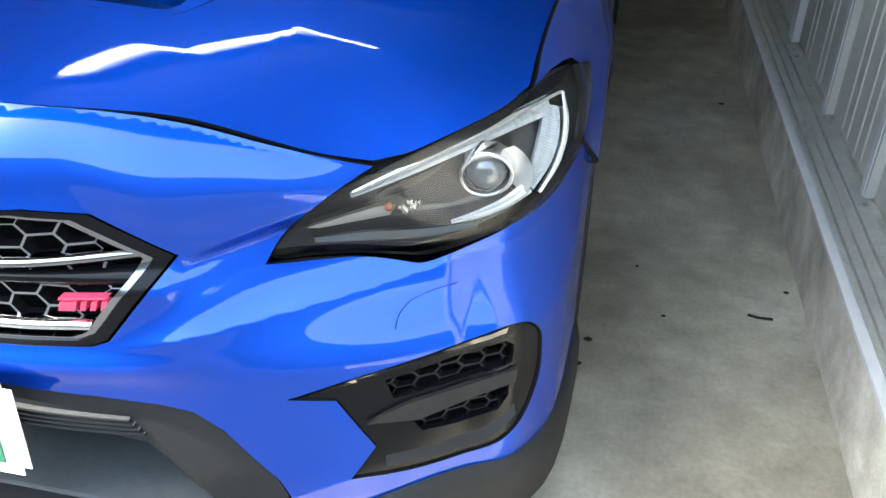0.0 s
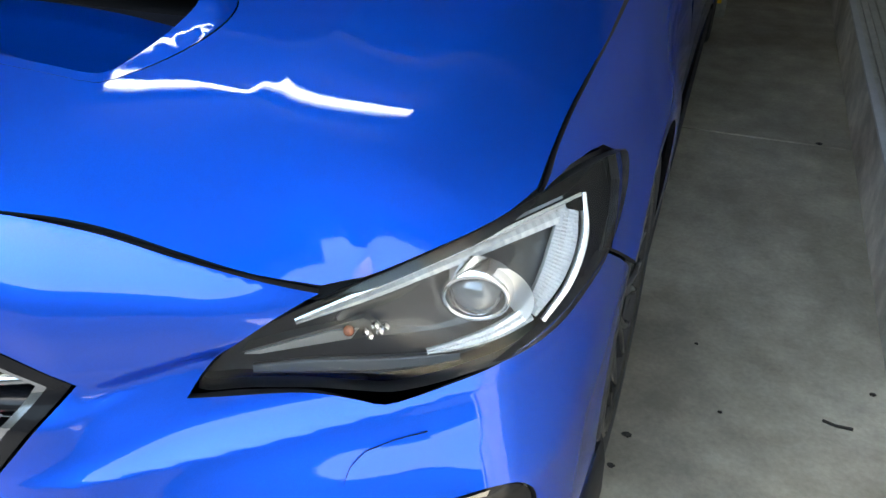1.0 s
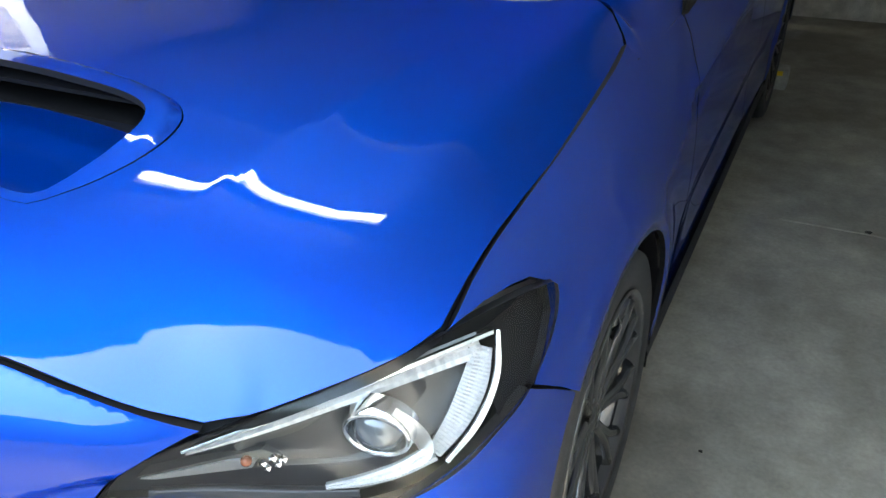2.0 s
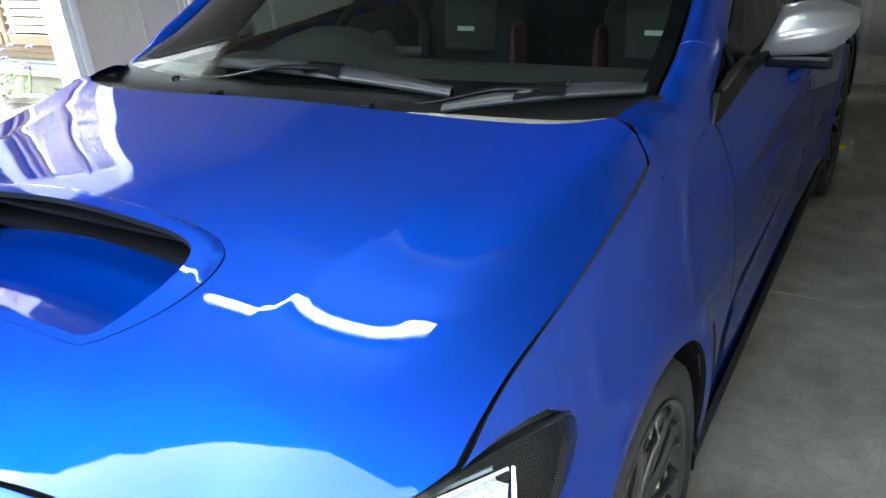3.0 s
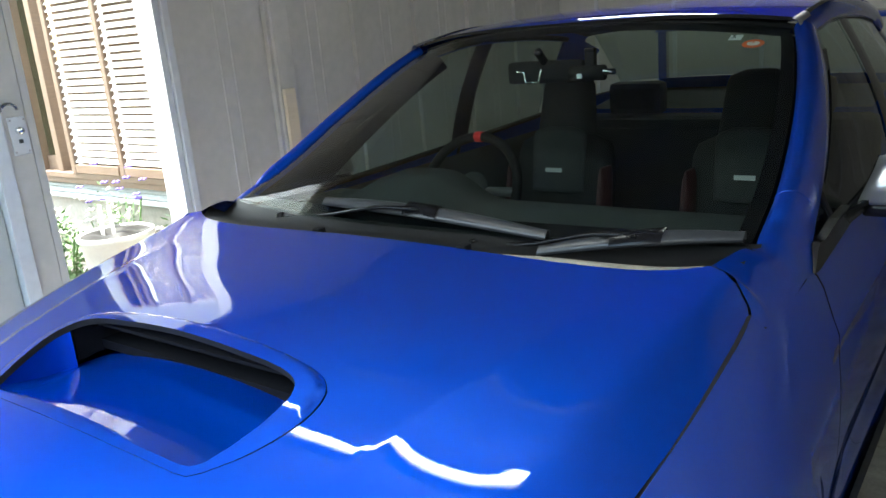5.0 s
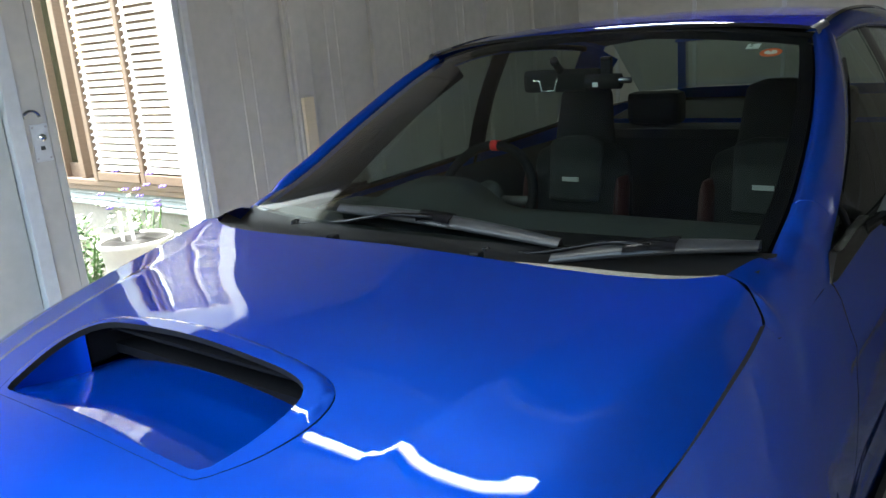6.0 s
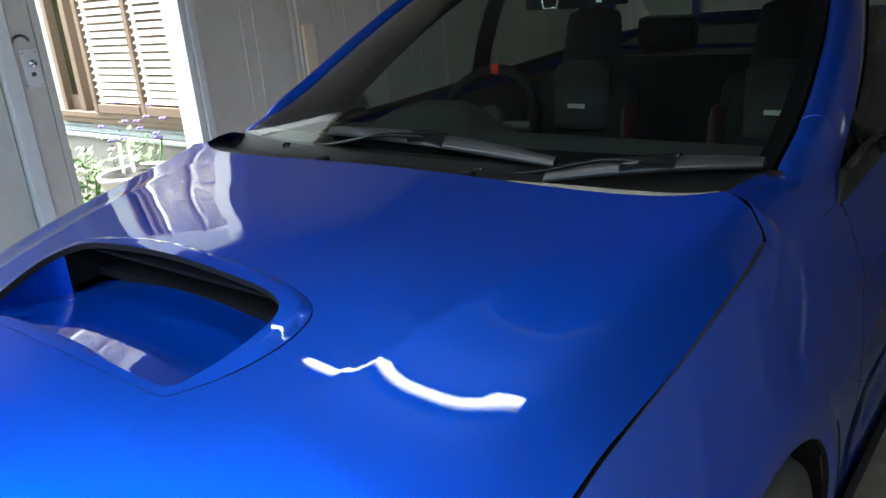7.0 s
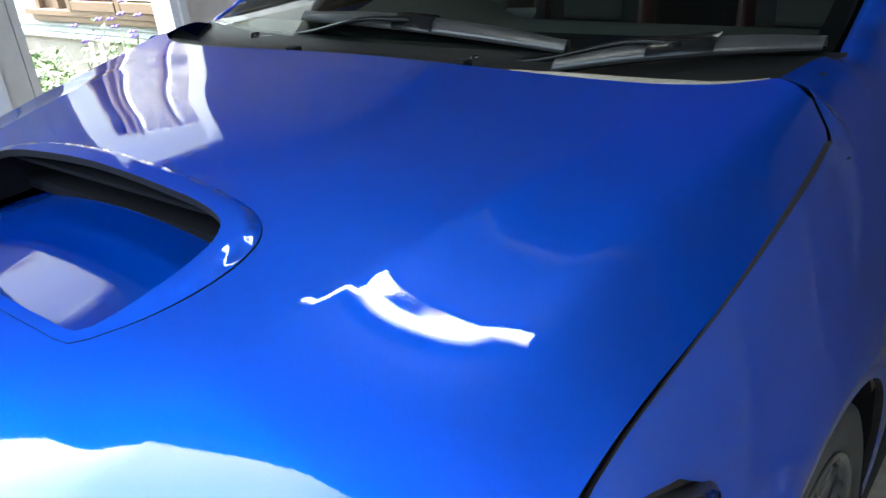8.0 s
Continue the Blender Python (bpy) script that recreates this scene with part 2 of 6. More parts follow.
def inside(poly, x, y):
    """Which of the points lie in the polygon."""
    poly = np.asarray(poly)
    hit = np.zeros(len(x), bool)
    a = poly
    b = np.roll(poly, -1, axis=0)
    for (x0, y0), (x1, y1) in zip(a, b):
        if y0 != y1:
            c = (y0 > y) != (y1 > y)
            hit ^= c & (x < (x1 - x0) * (y - y0) / (y1 - y0) + x0)
    return hit


def edge_dist(poly, x, y):
    d = np.full(len(x), 1e9)
    poly = np.asarray(poly)
    for a, b in zip(poly, np.roll(poly, -1, axis=0)):
        ab = b - a
        l = max(ab @ ab, 1e-12)
        s = np.clip(((x - a[0]) * ab[0] + (y - a[1]) * ab[1]) / l, 0, 1)
        d = np.minimum(d, np.hypot(x - a[0] - s * ab[0], y - a[1] - s * ab[1]))
    return d


def put(name, mesh_data, material, parent=None, label="", smooth=True):
    ob = new(name, mesh_data)
    for m in material if isinstance(material, (list, tuple)) else (material,):
        mesh_data.materials.append(m)
    if smooth:
        mesh_data.polygons.foreach_set("use_smooth", [True] * len(mesh_data.polygons))
    if parent:
        ob.parent = parent
    if label:
        ob["label"] = label
    return ob


def part(name, bm, material, parent=None, label="", smooth=False):
    """Links a bmesh as one mesh object under a thing or a part."""
    me = bpy.data.meshes.new(name)
    bm.normal_update()
    bm.to_mesh(me)
    bm.free()
    return put(name, me, material, parent, label, smooth)


def trim_sheet(name, fn, outline, material, parent, label="", holes=(), step=(0.02, 0.02), flange=0.012, mirror=False, extra=None, thick=0.0):
    """A trimmed panel: fn(u, v) over the region in outline but not in holes, with turned-in edges."""
    from mathutils.geometry import delaunay_2d_cdt
    du, dv = step
    sc = np.array([1 / du, 1 / dv])
    loops = [np.asarray(outline, float) * sc] + [np.asarray(h, float) * sc for h in holes]
    lo, hi = loops[0].min(0), loops[0].max(0)
    gx, gy = np.meshgrid(np.arange(lo[0] + 0.5, hi[0], 1.0), np.arange(lo[1] + 0.5, hi[1], 1.0))
    gx, gy = gx.ravel(), gy.ravel()
    keep = inside(loops[0], gx, gy)
    for l in loops[1:]:
        keep &= ~inside(l, gx, gy)
    for l in loops:
        keep &= edge_dist(l, gx, gy) > 0.45
    verts, edges = [], []
    for l in loops:
        base = len(verts)
        verts += [tuple(p) for p in l]
        edges += [(base + i, base + (i + 1) % len(l)) for i in range(len(l))]
    verts += list(zip(gx[keep], gy[keep]))
    cv, ce, cf, *_ = delaunay_2d_cdt([Vector(v) for v in verts], edges, [], 0, 1e-4)
    uv = np.array([tuple(v) for v in cv])
    tri = np.array([f for f in cf if len(f) == 3])
    mid = uv[tri].mean(1)
    ok = inside(loops[0], mid[:, 0], mid[:, 1])
    for l in loops[1:]:
        ok &= ~inside(l, mid[:, 0], mid[:, 1])
    tri = tri[ok]
    uv = uv / sc
    e = 0.04
    sx = -1.0 if mirror else 1.0

    def f3(u, v):
        p = fn(u, v)
        return np.array([sx * p[0], p[1], p[2]])
    pos = np.array([f3(u, v) for u, v in uv])
    tu = np.array([f3(u + e * du, v) for u, v in uv]) - pos
    tv = np.array([f3(u, v + e * dv) for u, v in uv]) - pos
    nrm = np.cross(tu, tv)
    nrm /= np.maximum(np.linalg.norm(nrm, axis=1, keepdims=True), 1e-9)
    # faces follow the normals
    a, b, c = uv[tri[:, 0]], uv[tri[:, 1]], uv[tri[:, 2]]
    cw = (b[:, 0] - a[:, 0]) * (c[:, 1] - a[:, 1]) - (b[:, 1] - a[:, 1]) * (c[:, 0] - a[:, 0]) < 0
    tri[cw] = tri[cw][:, ::-1]
    if np.mean(nrm @ (OUT if extra is None else np.array(extra) * (sx, 1, 1))) < 0:
        nrm, tri = -nrm, tri[:, ::-1]
    faces = [tuple(int(i) for i in t) for t in tri]
    V, N = [tuple(p) for p in pos], [tuple(n) for n in nrm]
    if flange:
        count = {}
        for t in tri:
            for i in range(3):
                p, q = int(t[i]), int(t[(i + 1) % 3])
                count[(p, q)] = 1
        for p, q in list(count):
            if (q, p) not in count:
                t0 = pos[q] - pos[p]
                side = np.cross(t0, nrm[p] + nrm[q])
                side /= max(np.linalg.norm(side), 1e-9)
                k = len(V)
                V += [tuple(pos[p]), tuple(pos[q]), tuple(pos[q] - flange * nrm[q]), tuple(pos[p] - flange * nrm[p])]
                N += [tuple(side)] * 4
                faces.append((k, k + 3, k + 2, k + 1))
    me = bpy.data.meshes.new(name)
    me.from_pydata(V, [], faces)
    me.update()
    # turned-in edges of blue panels go black, painting the gap's shade
    edge = RUBBER_GAP_BLACK if material is BLUE else None
    ob = put(name, me, [material, edge] if edge else material, parent, label)
    if edge:
        for i in range(len(tri), len(faces)):
            me.polygons[i].material_index = 1
    me.normals_split_custom_set_from_vertices(N)
    return ob


OUT = np.array((0.0, -0.3, 1.0))


def skin(name, rows, material, parent=None, label="", closed=False, smooth=True):
    """A surface through rows of points."""
    me = bpy.data.meshes.new(name)
    n, m = len(rows), len(rows[0])
    V = [tuple(p) for r in rows for p in r]
    F = []
    for i in range(n - 1):
        for j in range(m if closed else m - 1):
            F.append((i * m + j, i * m + (j + 1) % m, (i + 1) * m + (j + 1) % m, (i + 1) * m + j))
    me.from_pydata(V, [], F)
    me.update()
    return put(name, me, material, parent, label, smooth)


def membrane(name, outline, material, parent, label="", bulge=0.0, step=0.012, inset=0.0, depth=0.0, flange=0.008, face=(0, -1, 0.4), n=90):
    """A smooth sheet stretched over a closed outline in space, domed by bulge, shrunk by inset, sunk by depth."""
    p = curve_points(outline, n, True)
    c = p.mean(0)
    u0, s0, vt = np.linalg.svd(p - c)
    nz = vt[2] if vt[2] @ np.array(face) > 0 else -vt[2]
    ex = vt[0]
    ey = np.cross(nz, ex)
    q = np.stack([(p - c) @ ex, (p - c) @ ey], 1)
    h = (p - c) @ nz
    ctl = slice(0, n, 3)
    qc, hc = q[ctl], h[ctl]

    def ker(d2):
        return np.where(d2 > 1e-12, d2 * np.log(np.maximum(d2, 1e-12)), 0)
    k = len(qc)
    A = np.zeros((k + 3, k + 3))
    A[:k, :k] = ker(((qc[:, None] - qc[None]) ** 2).sum(2)) + 1e-6 * np.eye(k)
    A[:k, k:] = np.c_[np.ones(k), qc]
    A[k:, :k] = A[:k, k:].T
    w = np.linalg.solve(A, np.r_[hc, 0, 0, 0])
    area = 0.5 * abs(np.dot(q[:, 0], np.roll(q[:, 1], 1)) - np.dot(q[:, 1], np.roll(q[:, 0], 1)))
    wide = area / max(np.ptp(q[:, 0]), np.ptp(q[:, 1]))

    def fn(u, v):
        d2 = (qc[:, 0] - u) ** 2 + (qc[:, 1] - v) ** 2
        z = w[:k] @ ker(d2) + w[k] + w[k + 1] * u + w[k + 2] * v
        if bulge:
            d = edge_dist(q, np.array([u]), np.array([v]))[0]
            z += bulge * (1 - (1 - min(1, d / (0.5 * wide))) ** 2)
        return c + ex * u + ey * v + nz * (z - depth)
    ol = q
    if inset:
        t = np.roll(q, -1, 0) - np.roll(q, 1, 0)
        nn = np.stack([t[:, 1], -t[:, 0]], 1)
        nn /= np.maximum(np.linalg.norm(nn, axis=1, keepdims=True), 1e-9)
        if not inside(q, *(q + 1e-4 * nn).T).mean() > 0.5:
            nn = -nn
        ol = q + inset * nn
        good = inside(q, *ol.T) & (edge_dist(q, *ol.T) > inset * 0.9)
        ol = ol[good]
    return trim_sheet(name, fn, ol, material, parent, label, step=(step, step), flange=flange, extra=nz)


def box_bm(bm, x0, x1, y0, y1, z0, z1, bevel=0.0):
    r = bmesh.ops.create_cube(bm, size=1.0)
    for v in r["verts"]:
        v.co = Vector((x0 + (v.co.x + 0.5) * (x1 - x0), y0 + (v.co.y + 0.5) * (y1 - y0), z0 + (v.co.z + 0.5) * (z1 - z0)))
    if bevel:
        es = list({e for v in r["verts"] for e in v.link_edges})
        bmesh.ops.bevel(bm, geom=es, offset=bevel, segments=2, affect="EDGES", profile=0.6)


def box(name, x0, x1, y0, y1, z0, z1, material, parent=None, label="", bevel=0.004):
    bm = bmesh.new()
    box_bm(bm, x0, x1, y0, y1, z0, z1, bevel)
    return part(name, bm, material, parent, label)


def tube(name, pts, radius, material, parent=None, label="", n=10, closed=False, flat=1.0):
    """A rod of the given radius along pts; radius may be a list; flat squashes its height."""
    p = [Vector(q) for q in pts]
    m = len(p)
    rows = []
    for i in range(m):
        a = p[(i - 1) % m] if closed or i else p[0]
        b = p[(i + 1) % m] if closed or i < m - 1 else p[-1]
        d = (b - a).normalized()
        up = Vector((0, 0, 1)) if abs(d.z) < 0.95 else Vector((0, 1, 0))
        s = d.cross(up).normalized()
        u = s.cross(d)
        r = radius[i] if isinstance(radius, (list, tuple)) else radius
        rows.append([p[i] + s * (r * math.cos(2 * math.pi * j / n)) + u * (r * flat * math.sin(2 * math.pi * j / n)) for j in range(n)])
    if closed:
        rows.append(rows[0])
    else:
        rows = [[p[0]] * n] + rows + [[p[-1]] * n]
    return skin(name, rows, material, parent, label, closed=True)


def lathe(name, profile, material, parent=None, label="", n=48, axis_pose=None):
    """profile: (radius, along) pairs, turned round the x axis."""
    m = axis_pose or Matrix.Identity(4)
    rows = [[m @ Vector((a, r * math.cos(2 * math.pi * j / n), r * math.sin(2 * math.pi * j / n))) for j in range(n)] for r, a in profile]
    return skin(name, rows, material, parent, label, closed=True)


def prism(name, poly, to3, depth, material, parent=None, label="", smooth=False):
    """A flat plate of outline poly, placed by to3(u, v, d), d from 0 to depth."""
    bm = bmesh.new()
    top = [bm.verts.new(to3(u, v, 0)) for u, v in poly]
    bot = [bm.verts.new(to3(u, v, depth)) for u, v in poly]
    k = len(poly)
    bm.faces.new(top)
    bm.faces.new(bot[::-1])
    for i in range(k):
        bm.faces.new((top[i], bot[i], bot[(i + 1) % k], top[(i + 1) % k]))
    bmesh.ops.recalc_face_normals(bm, faces=bm.faces)
    return part(name, bm, material, parent, label, smooth)

# ---- setting: garage ----
XL, XR, YF, YB, ZC = -1.90, 1.62, -0.42, 5.60, 2.35
YE = -0.16


def structure(ob, label, category=""):
    return tagged(ob, label, category or ob.name.split("_")[0], kind="structure")


floor = new("floor")
structure(floor, "stained grey concrete garage floor slabs", "floor")
for y0, y1 in ((-0.03, 2.612), (2.618, YB)):
    box("slab", XL, 1.455, y0, y1, -0.12, 0.0, FLOOR, floor, bevel=0.003)
ground = box("ground", -400, 400, -400, 400, -0.3, -0.04, ASPHALT, bevel=0)
structure(ground, "dark worn asphalt forecourt around the garage", "ground")
garden = box("garden_bed", -5.6, XL - 0.12, -0.5, 2.44, -0.13, -0.02, SOIL, bevel=0)
structure(garden, "dark soil garden bed beside house wall", "ground")

# added wall, out of view: keeps low sky out of the bumper's reflections
sky_blocker = box("wall_south", -14, 14, -7.2, -7.0, -0.3, 4.2, BLOCKER_GREY, bevel=0.01)
structure(sky_blocker, "plain grey wall added unseen to block the low sky", "wall")

curb = new("curb")
structure(curb, "grey concrete curb with aluminium door rails on top", "curb")
box("upstand", 1.455, 1.76, YF - 1.05, YB, -0.12, 0.205, CURB, curb, bevel=0.006)
box("edge_strip", 1.452, 1.478, YF - 1.05, YB, 0.205, 0.217, SIDING_LIGHT, curb, bevel=0.003)
for x0, x1, h in ((1.480, 1.497, 0.209), (1.500, 1.522, 0.216), (1.530, 1.556, 0.213), (1.562, 1.60, 0.217)):
    box("rail", x0, x1, YF - 1.05, YB, 0.2052, h, ALU, curb, bevel=0.002)


def bolt(x, y, z, parent):
    lathe("bolt", [(0.0, 0.006), (0.005, 0.006), (0.007, 0.003), (0.007, -0.002)], STEEL, parent, n=8, axis_pose=pose(x, y, z, 0, -90, 0))


for y in (0.8, 1.05, 1.43, 2.02, 2.3, 2.62, 2.70, 2.78):
    bolt(1.585, y, 0.2165, curb)


def siding_panel(name, y0, y1, z0, z1, x, way, parent, ribs=2, end=0.045):
    """One sheet of pressed siding in the plane x, ribs standing out along way (+1 or -1)."""
    w = y1 - y0
    prof = [(0.0, 0.0), (0.0, 0.028), (end, 0.028), (end + 0.004, 0.004)]
    for i in range(ribs):
        c = end + (w - end) * (i + 1) / (ribs + 1)
        for k in (-0.036, 0.036):
            prof += [(c + k - 0.005, 0.004), (c + k - 0.0015, 0.008), (c + k + 0.0015, 0.008), (c + k + 0.005, 0.004)]
    prof += [(w - 0.003, 0.004), (w - 0.003, -0.004)]
    bm = bmesh.new()
    lo = [bm.verts.new((x + way * d, y0 + s, z0)) for s, d in prof]
    hi = [bm.verts.new((x + way * d, y0 + s, z1)) for s, d in prof]
    for i in range(len(prof) - 1):
        bm.faces.new((lo[i], lo[i + 1], hi[i + 1], hi[i]))
    bmesh.ops.recalc_face_normals(bm, faces=bm.faces)
    bmesh.ops.solidify(bm, geom=bm.faces[:], thickness=0.0015)
    return part(name, bm, SIDING, parent)


wall_east = new("wall_east")
structure(wall_east, "taupe ribbed steel siding wall above concrete curb", "wall")
box("backing", XR + 0.03, XR + 0.10, YF, YB, 0.207, ZC, SIDING, wall_east)
edges_r = [YF, 0.27, 0.87, 1.47, 2.05, 2.84, 3.42, 4.0, 4.6, 5.1, YB]
for a, b in zip(edges_r[:-1], edges_r[1:]):
    siding_panel("panel", a, b, 0.2165, ZC, XR, -1, wall_east)
    box("batten", XR - 0.034, XR - 0.03, a + 0.004, a + 0.036, 0.218, ZC, SIDING_LIGHT, wall_east, bevel=0.001)
box("post", XR - 0.034, XR - 0.002, 2.79, 2.835, 0.218, ZC, SIDING_LIGHT, wall_east)

DOOR0, DOOR1 = 1.40, 1.985
wall_west = new("wall_west")
structure(wall_west, "taupe ribbed steel siding wall with open side doorway", "wall")
box("backing", XL - 0.10, XL - 0.03, DOOR1 + 0.07, YB, -0.12, ZC, SIDING, wall_west)
box("backing", XL - 0.10, XL - 0.03, YF, DOOR0 - 0.06, -0.12, ZC, SIDING, wall_west)
box("lintel", XL - 0.10, XL + 0.02, DOOR0 - 0.06, DOOR1 + 0.07, 2.12, ZC, SIDING, wall_west)
edges_l = [2.055, 2.60, 3.22, 3.76, 4.32, 4.90, YB]
for a, b in zip(edges_l[:-1], edges_l[1:]):
    siding_panel("panel", a, b, 0.0, ZC, XL, 1, wall_west, ribs=1, end=0.05)
box("post", XL, XL + 0.045, 2.62, 2.735, 0.0, ZC, SIDING, wall_west)
for a, b in ((YF, 0.0), (0.0, 0.6), (0.6, 1.22)):
    siding_panel("panel", a, b, 0.0, ZC, XL, 1, wall_west, ribs=1, end=0.05)
door_frame = new("door_frame")
structure(door_frame, "pale grey steel door frame around open side doorway", "door frame")
box("jamb", XL - 0.10, XL + 0.035, DOOR1, DOOR1 + 0.030, 0.0, 2.12, SIDING_LIGHT, door_frame)
box("jamb", XL - 0.06, XL + 0.05, DOOR1 + 0.032, DOOR1 + 0.068, 0.0, 2.12, SIDING_LIGHT, door_frame)
box("jamb", XL - 0.10, XL + 0.03, DOOR0 - 0.03, DOOR0, 0.0, 2.12, SIDING, door_frame)
box("stile", XL - 0.03, XL + 0.03, 1.28, DOOR0 - 0.032, 0.0, 2.12, SIDING, door_frame)
box("stile", XL - 0.01, XL + 0.042, 1.222, 1.278, 0.0, 2.12, SIDING_LIGHT, door_frame)
latch = new("latch_plate")
tagged(latch, "small steel lock plate with keyhole on door frame", "lock")
box("plate", XL + 0.03, XL + 0.035, 1.296, 1.362, 1.145, 1.285, SIDING_LIGHT, latch)
lathe("knob", [(0, 0.02), (0.012, 0.02), (0.015, 0.01), (0.014, 0.0)], CHROME, latch, n=16, axis_pose=pose(XL + 0.034, 1.33, 1.235))
box("keyhole", XL + 0.035, XL + 0.037, 1.322, 1.338, 1.188, 1.203, INK, latch, bevel=0)
for z in (1.157, 1.273):
    for y in (1.304, 1.354):
        lathe("screw", [(0, 0.003), (0.004, 0.002), (0.004, 0)], STEEL, latch, n=8, axis_pose=pose(XL + 0.035, y, z))
tube("hasp", [(XL + 0.034, 1.31 + 0.03 * math.cos(a), 1.31 + 0.025 * math.sin(a)) for a in np.linspace(0, math.pi, 9)], 0.006, DARK_CHROME, latch)

board = box("timber_strip", XL + 0.046, XL + 0.066, 2.63, 2.70, 0.0, 1.24, PALE_TIMBER, bevel=0.002)
tagged(board, "pale raw timber strip leaning on siding post", "timber")

wall_back = new("wall_north")
structure(wall_back, "pale grey steel sheet back wall of garage", "wall")
box("sheet", XL - 0.1, XR + 0.14, YB, YB + 0.08, -0.12, ZC, SIDING, wall_back)
for i in range(6):
    box("seam", XL + 0.3 + 0.6 * i, XL + 0.33 + 0.6 * i, YB - 0.012, YB, 0.0, ZC, SIDING_LIGHT, wall_back)
box("skirting", XL, 1.45, YB - 0.03, YB - 0.012, 0.0, 0.18, CURB, wall_back)

ceiling = new("ceiling")
structure(ceiling, "pale steel deck ceiling with cross beams", "ceiling")
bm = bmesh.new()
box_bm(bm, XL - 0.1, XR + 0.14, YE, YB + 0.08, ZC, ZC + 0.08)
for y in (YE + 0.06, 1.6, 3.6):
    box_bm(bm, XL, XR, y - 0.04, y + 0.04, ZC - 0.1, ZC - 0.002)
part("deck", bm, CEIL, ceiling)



def ceiling_light(LX, LY, LZ, LL):
    lamp = new("ceiling_light")
    tagged(lamp, "white fluorescent tube light fixed under the ceiling", "lamp", "tube lights under the ceiling")
    box("housing", LX - LL / 2 - 0.03, LX + LL / 2 + 0.03, LY - 0.04, LY + 0.04, LZ + 0.035, LZ + 0.09, SIDING_LIGHT, lamp)
    tube("bulb", [(LX - LL / 2 + LL * i / 8, LY, LZ) for i in range(9)], 0.027, TUBE, lamp, "lit fluorescent tube")
    for s in (-1, 1):
        box("holder", LX + s * (LL / 2 + 0.012) - 0.01, LX + s * (LL / 2 + 0.012) + 0.01, LY - 0.02, LY + 0.02, LZ - 0.02, LZ + 0.036, POT, lamp)
        tube("hanger", [(LX + s * 0.4, LY, LZ + 0.09), (LX + s * 0.4, LY, ZC)], 0.004, STEEL, lamp)


ceiling_light(*LAMP_AT)
ceiling_light(-0.25, 3.8, 2.22, 1.30)

# ---- setting: neighbouring house outside the doorway ----
HY = 2.45
house = new("house_wall")
structure(house, "sunlit pale lap-clad house wall with shuttered window", "wall")
WX0, WX1, WZ0, WZ1 = -3.98, -2.30, 0.80, 2.10
for x0, x1, z0, z1 in ((-5.6, WX0, -0.13, 4.2), (WX1, -2.02, -0.13, 4.2), (WX0, WX1, -0.13, WZ0), (WX0, WX1, WZ1, 4.2)):
    box("wall", x0, x1, HY, HY + 0.15, z0, z1, HOUSE, house, bevel=0)
box("plinth", -5.6, -2.02, HY - 0.020, HY, -0.13, 0.635, PLINTH, house, bevel=0.004)
box("ledge", -5.6, -2.02, HY - 0.050, HY, 0.637, 0.662, HOUSE, house, bevel=0.004)
z = 0.665
while z < 0.72:
    bm = bmesh.new()
    box_bm(bm, -5.6, -2.02, HY - 0.022, HY, z, z + 0.034, 0.003)
    for v in bm.verts:
        if v.co.z > z + 0.02 and v.co.y < HY - 0.01:
            v.co.y += 0.014
    part("board", bm, HOUSE, house)
    z += 0.036
house_back = box("house_inside", -5.6, -2.02, HY + 1.2, HY + 1.3, -0.13, 4.2, BLIND, bevel=0)
structure(house_back, "plain pale room wall behind house window", "wall")
window = new("window_1")
structure(window, "brown timber window with louvred ivory shutters", "window")
box("sill", WX0 - 0.12, WX1 + 0.1, HY - 0.050, HY + 0.05, WZ0 - 0.035, WZ0, TIMBER, window)
box("apron", WX0 - 0.06, WX1 + 0.05, HY - 0.04, HY - 0.001, WZ0 - 0.07, WZ0 - 0.036, TIMBER, window)
for x0, x1 in ((WX0, WX0 + 0.05), (-3.76, -3.70), (WX1 - 0.05, WX1)):
    box("frame", x0, x1, HY - 0.03, HY + 0.06, WZ0 + 0.001, WZ1, TIMBER, window)
box("frame", WX0, WX1, HY - 0.028, HY + 0.058, WZ1 - 0.05, WZ1 - 0.001, TIMBER, window)
box("sash", WX0 + 0.051, -3.761, HY + 0.0, HY + 0.04, WZ0 + 0.001, WZ0 + 0.09, TIMBER, window)
box("pane", WX0 + 0.051, -3.761, HY + 0.02, HY + 0.026, WZ0 + 0.09, WZ1 - 0.051, TINT, window, bevel=0)
for x0, x1 in ((-3.52, -3.04), (-3.00, -2.52), (-2.50, -2.36)):
    sh = box("shutter", x0 - 0.022, x0 + 0.022, HY - 0.062, HY - 0.032, WZ0 + 0.002, WZ1, TIMBER, window)
    box("rail", x0 + 0.022, x1, HY - 0.060, HY - 0.034, WZ0 + 0.002, WZ0 + 0.055, TIMBER, sh)
    bm = bmesh.new()
    box_bm(bm, x0 + 0.022, x1, -0.019, 0.019, -0.003, 0.003)
    me = bpy.data.meshes.new("slat")
    bmesh.ops.rotate(bm, verts=bm.verts, cent=(0, 0, 0), matrix=Matrix.Rotation(radians(40), 3, "X"))
    bm.to_mesh(me)
    bm.free()
    me.materials.append(BLIND)
    for i in range(30):
        s = new("slat", me)
        s.parent = sh
        s.location = (0, HY - 0.036, WZ0 + 0.080 + i * 0.0415)
    # brown board paints the shadow lines seen between the slats
    box("backing", x0 + 0.022, x1, HY - 0.012, HY - 0.006, WZ0 + 0.002, WZ1 - 0.052, TIMBER, sh, bevel=0)

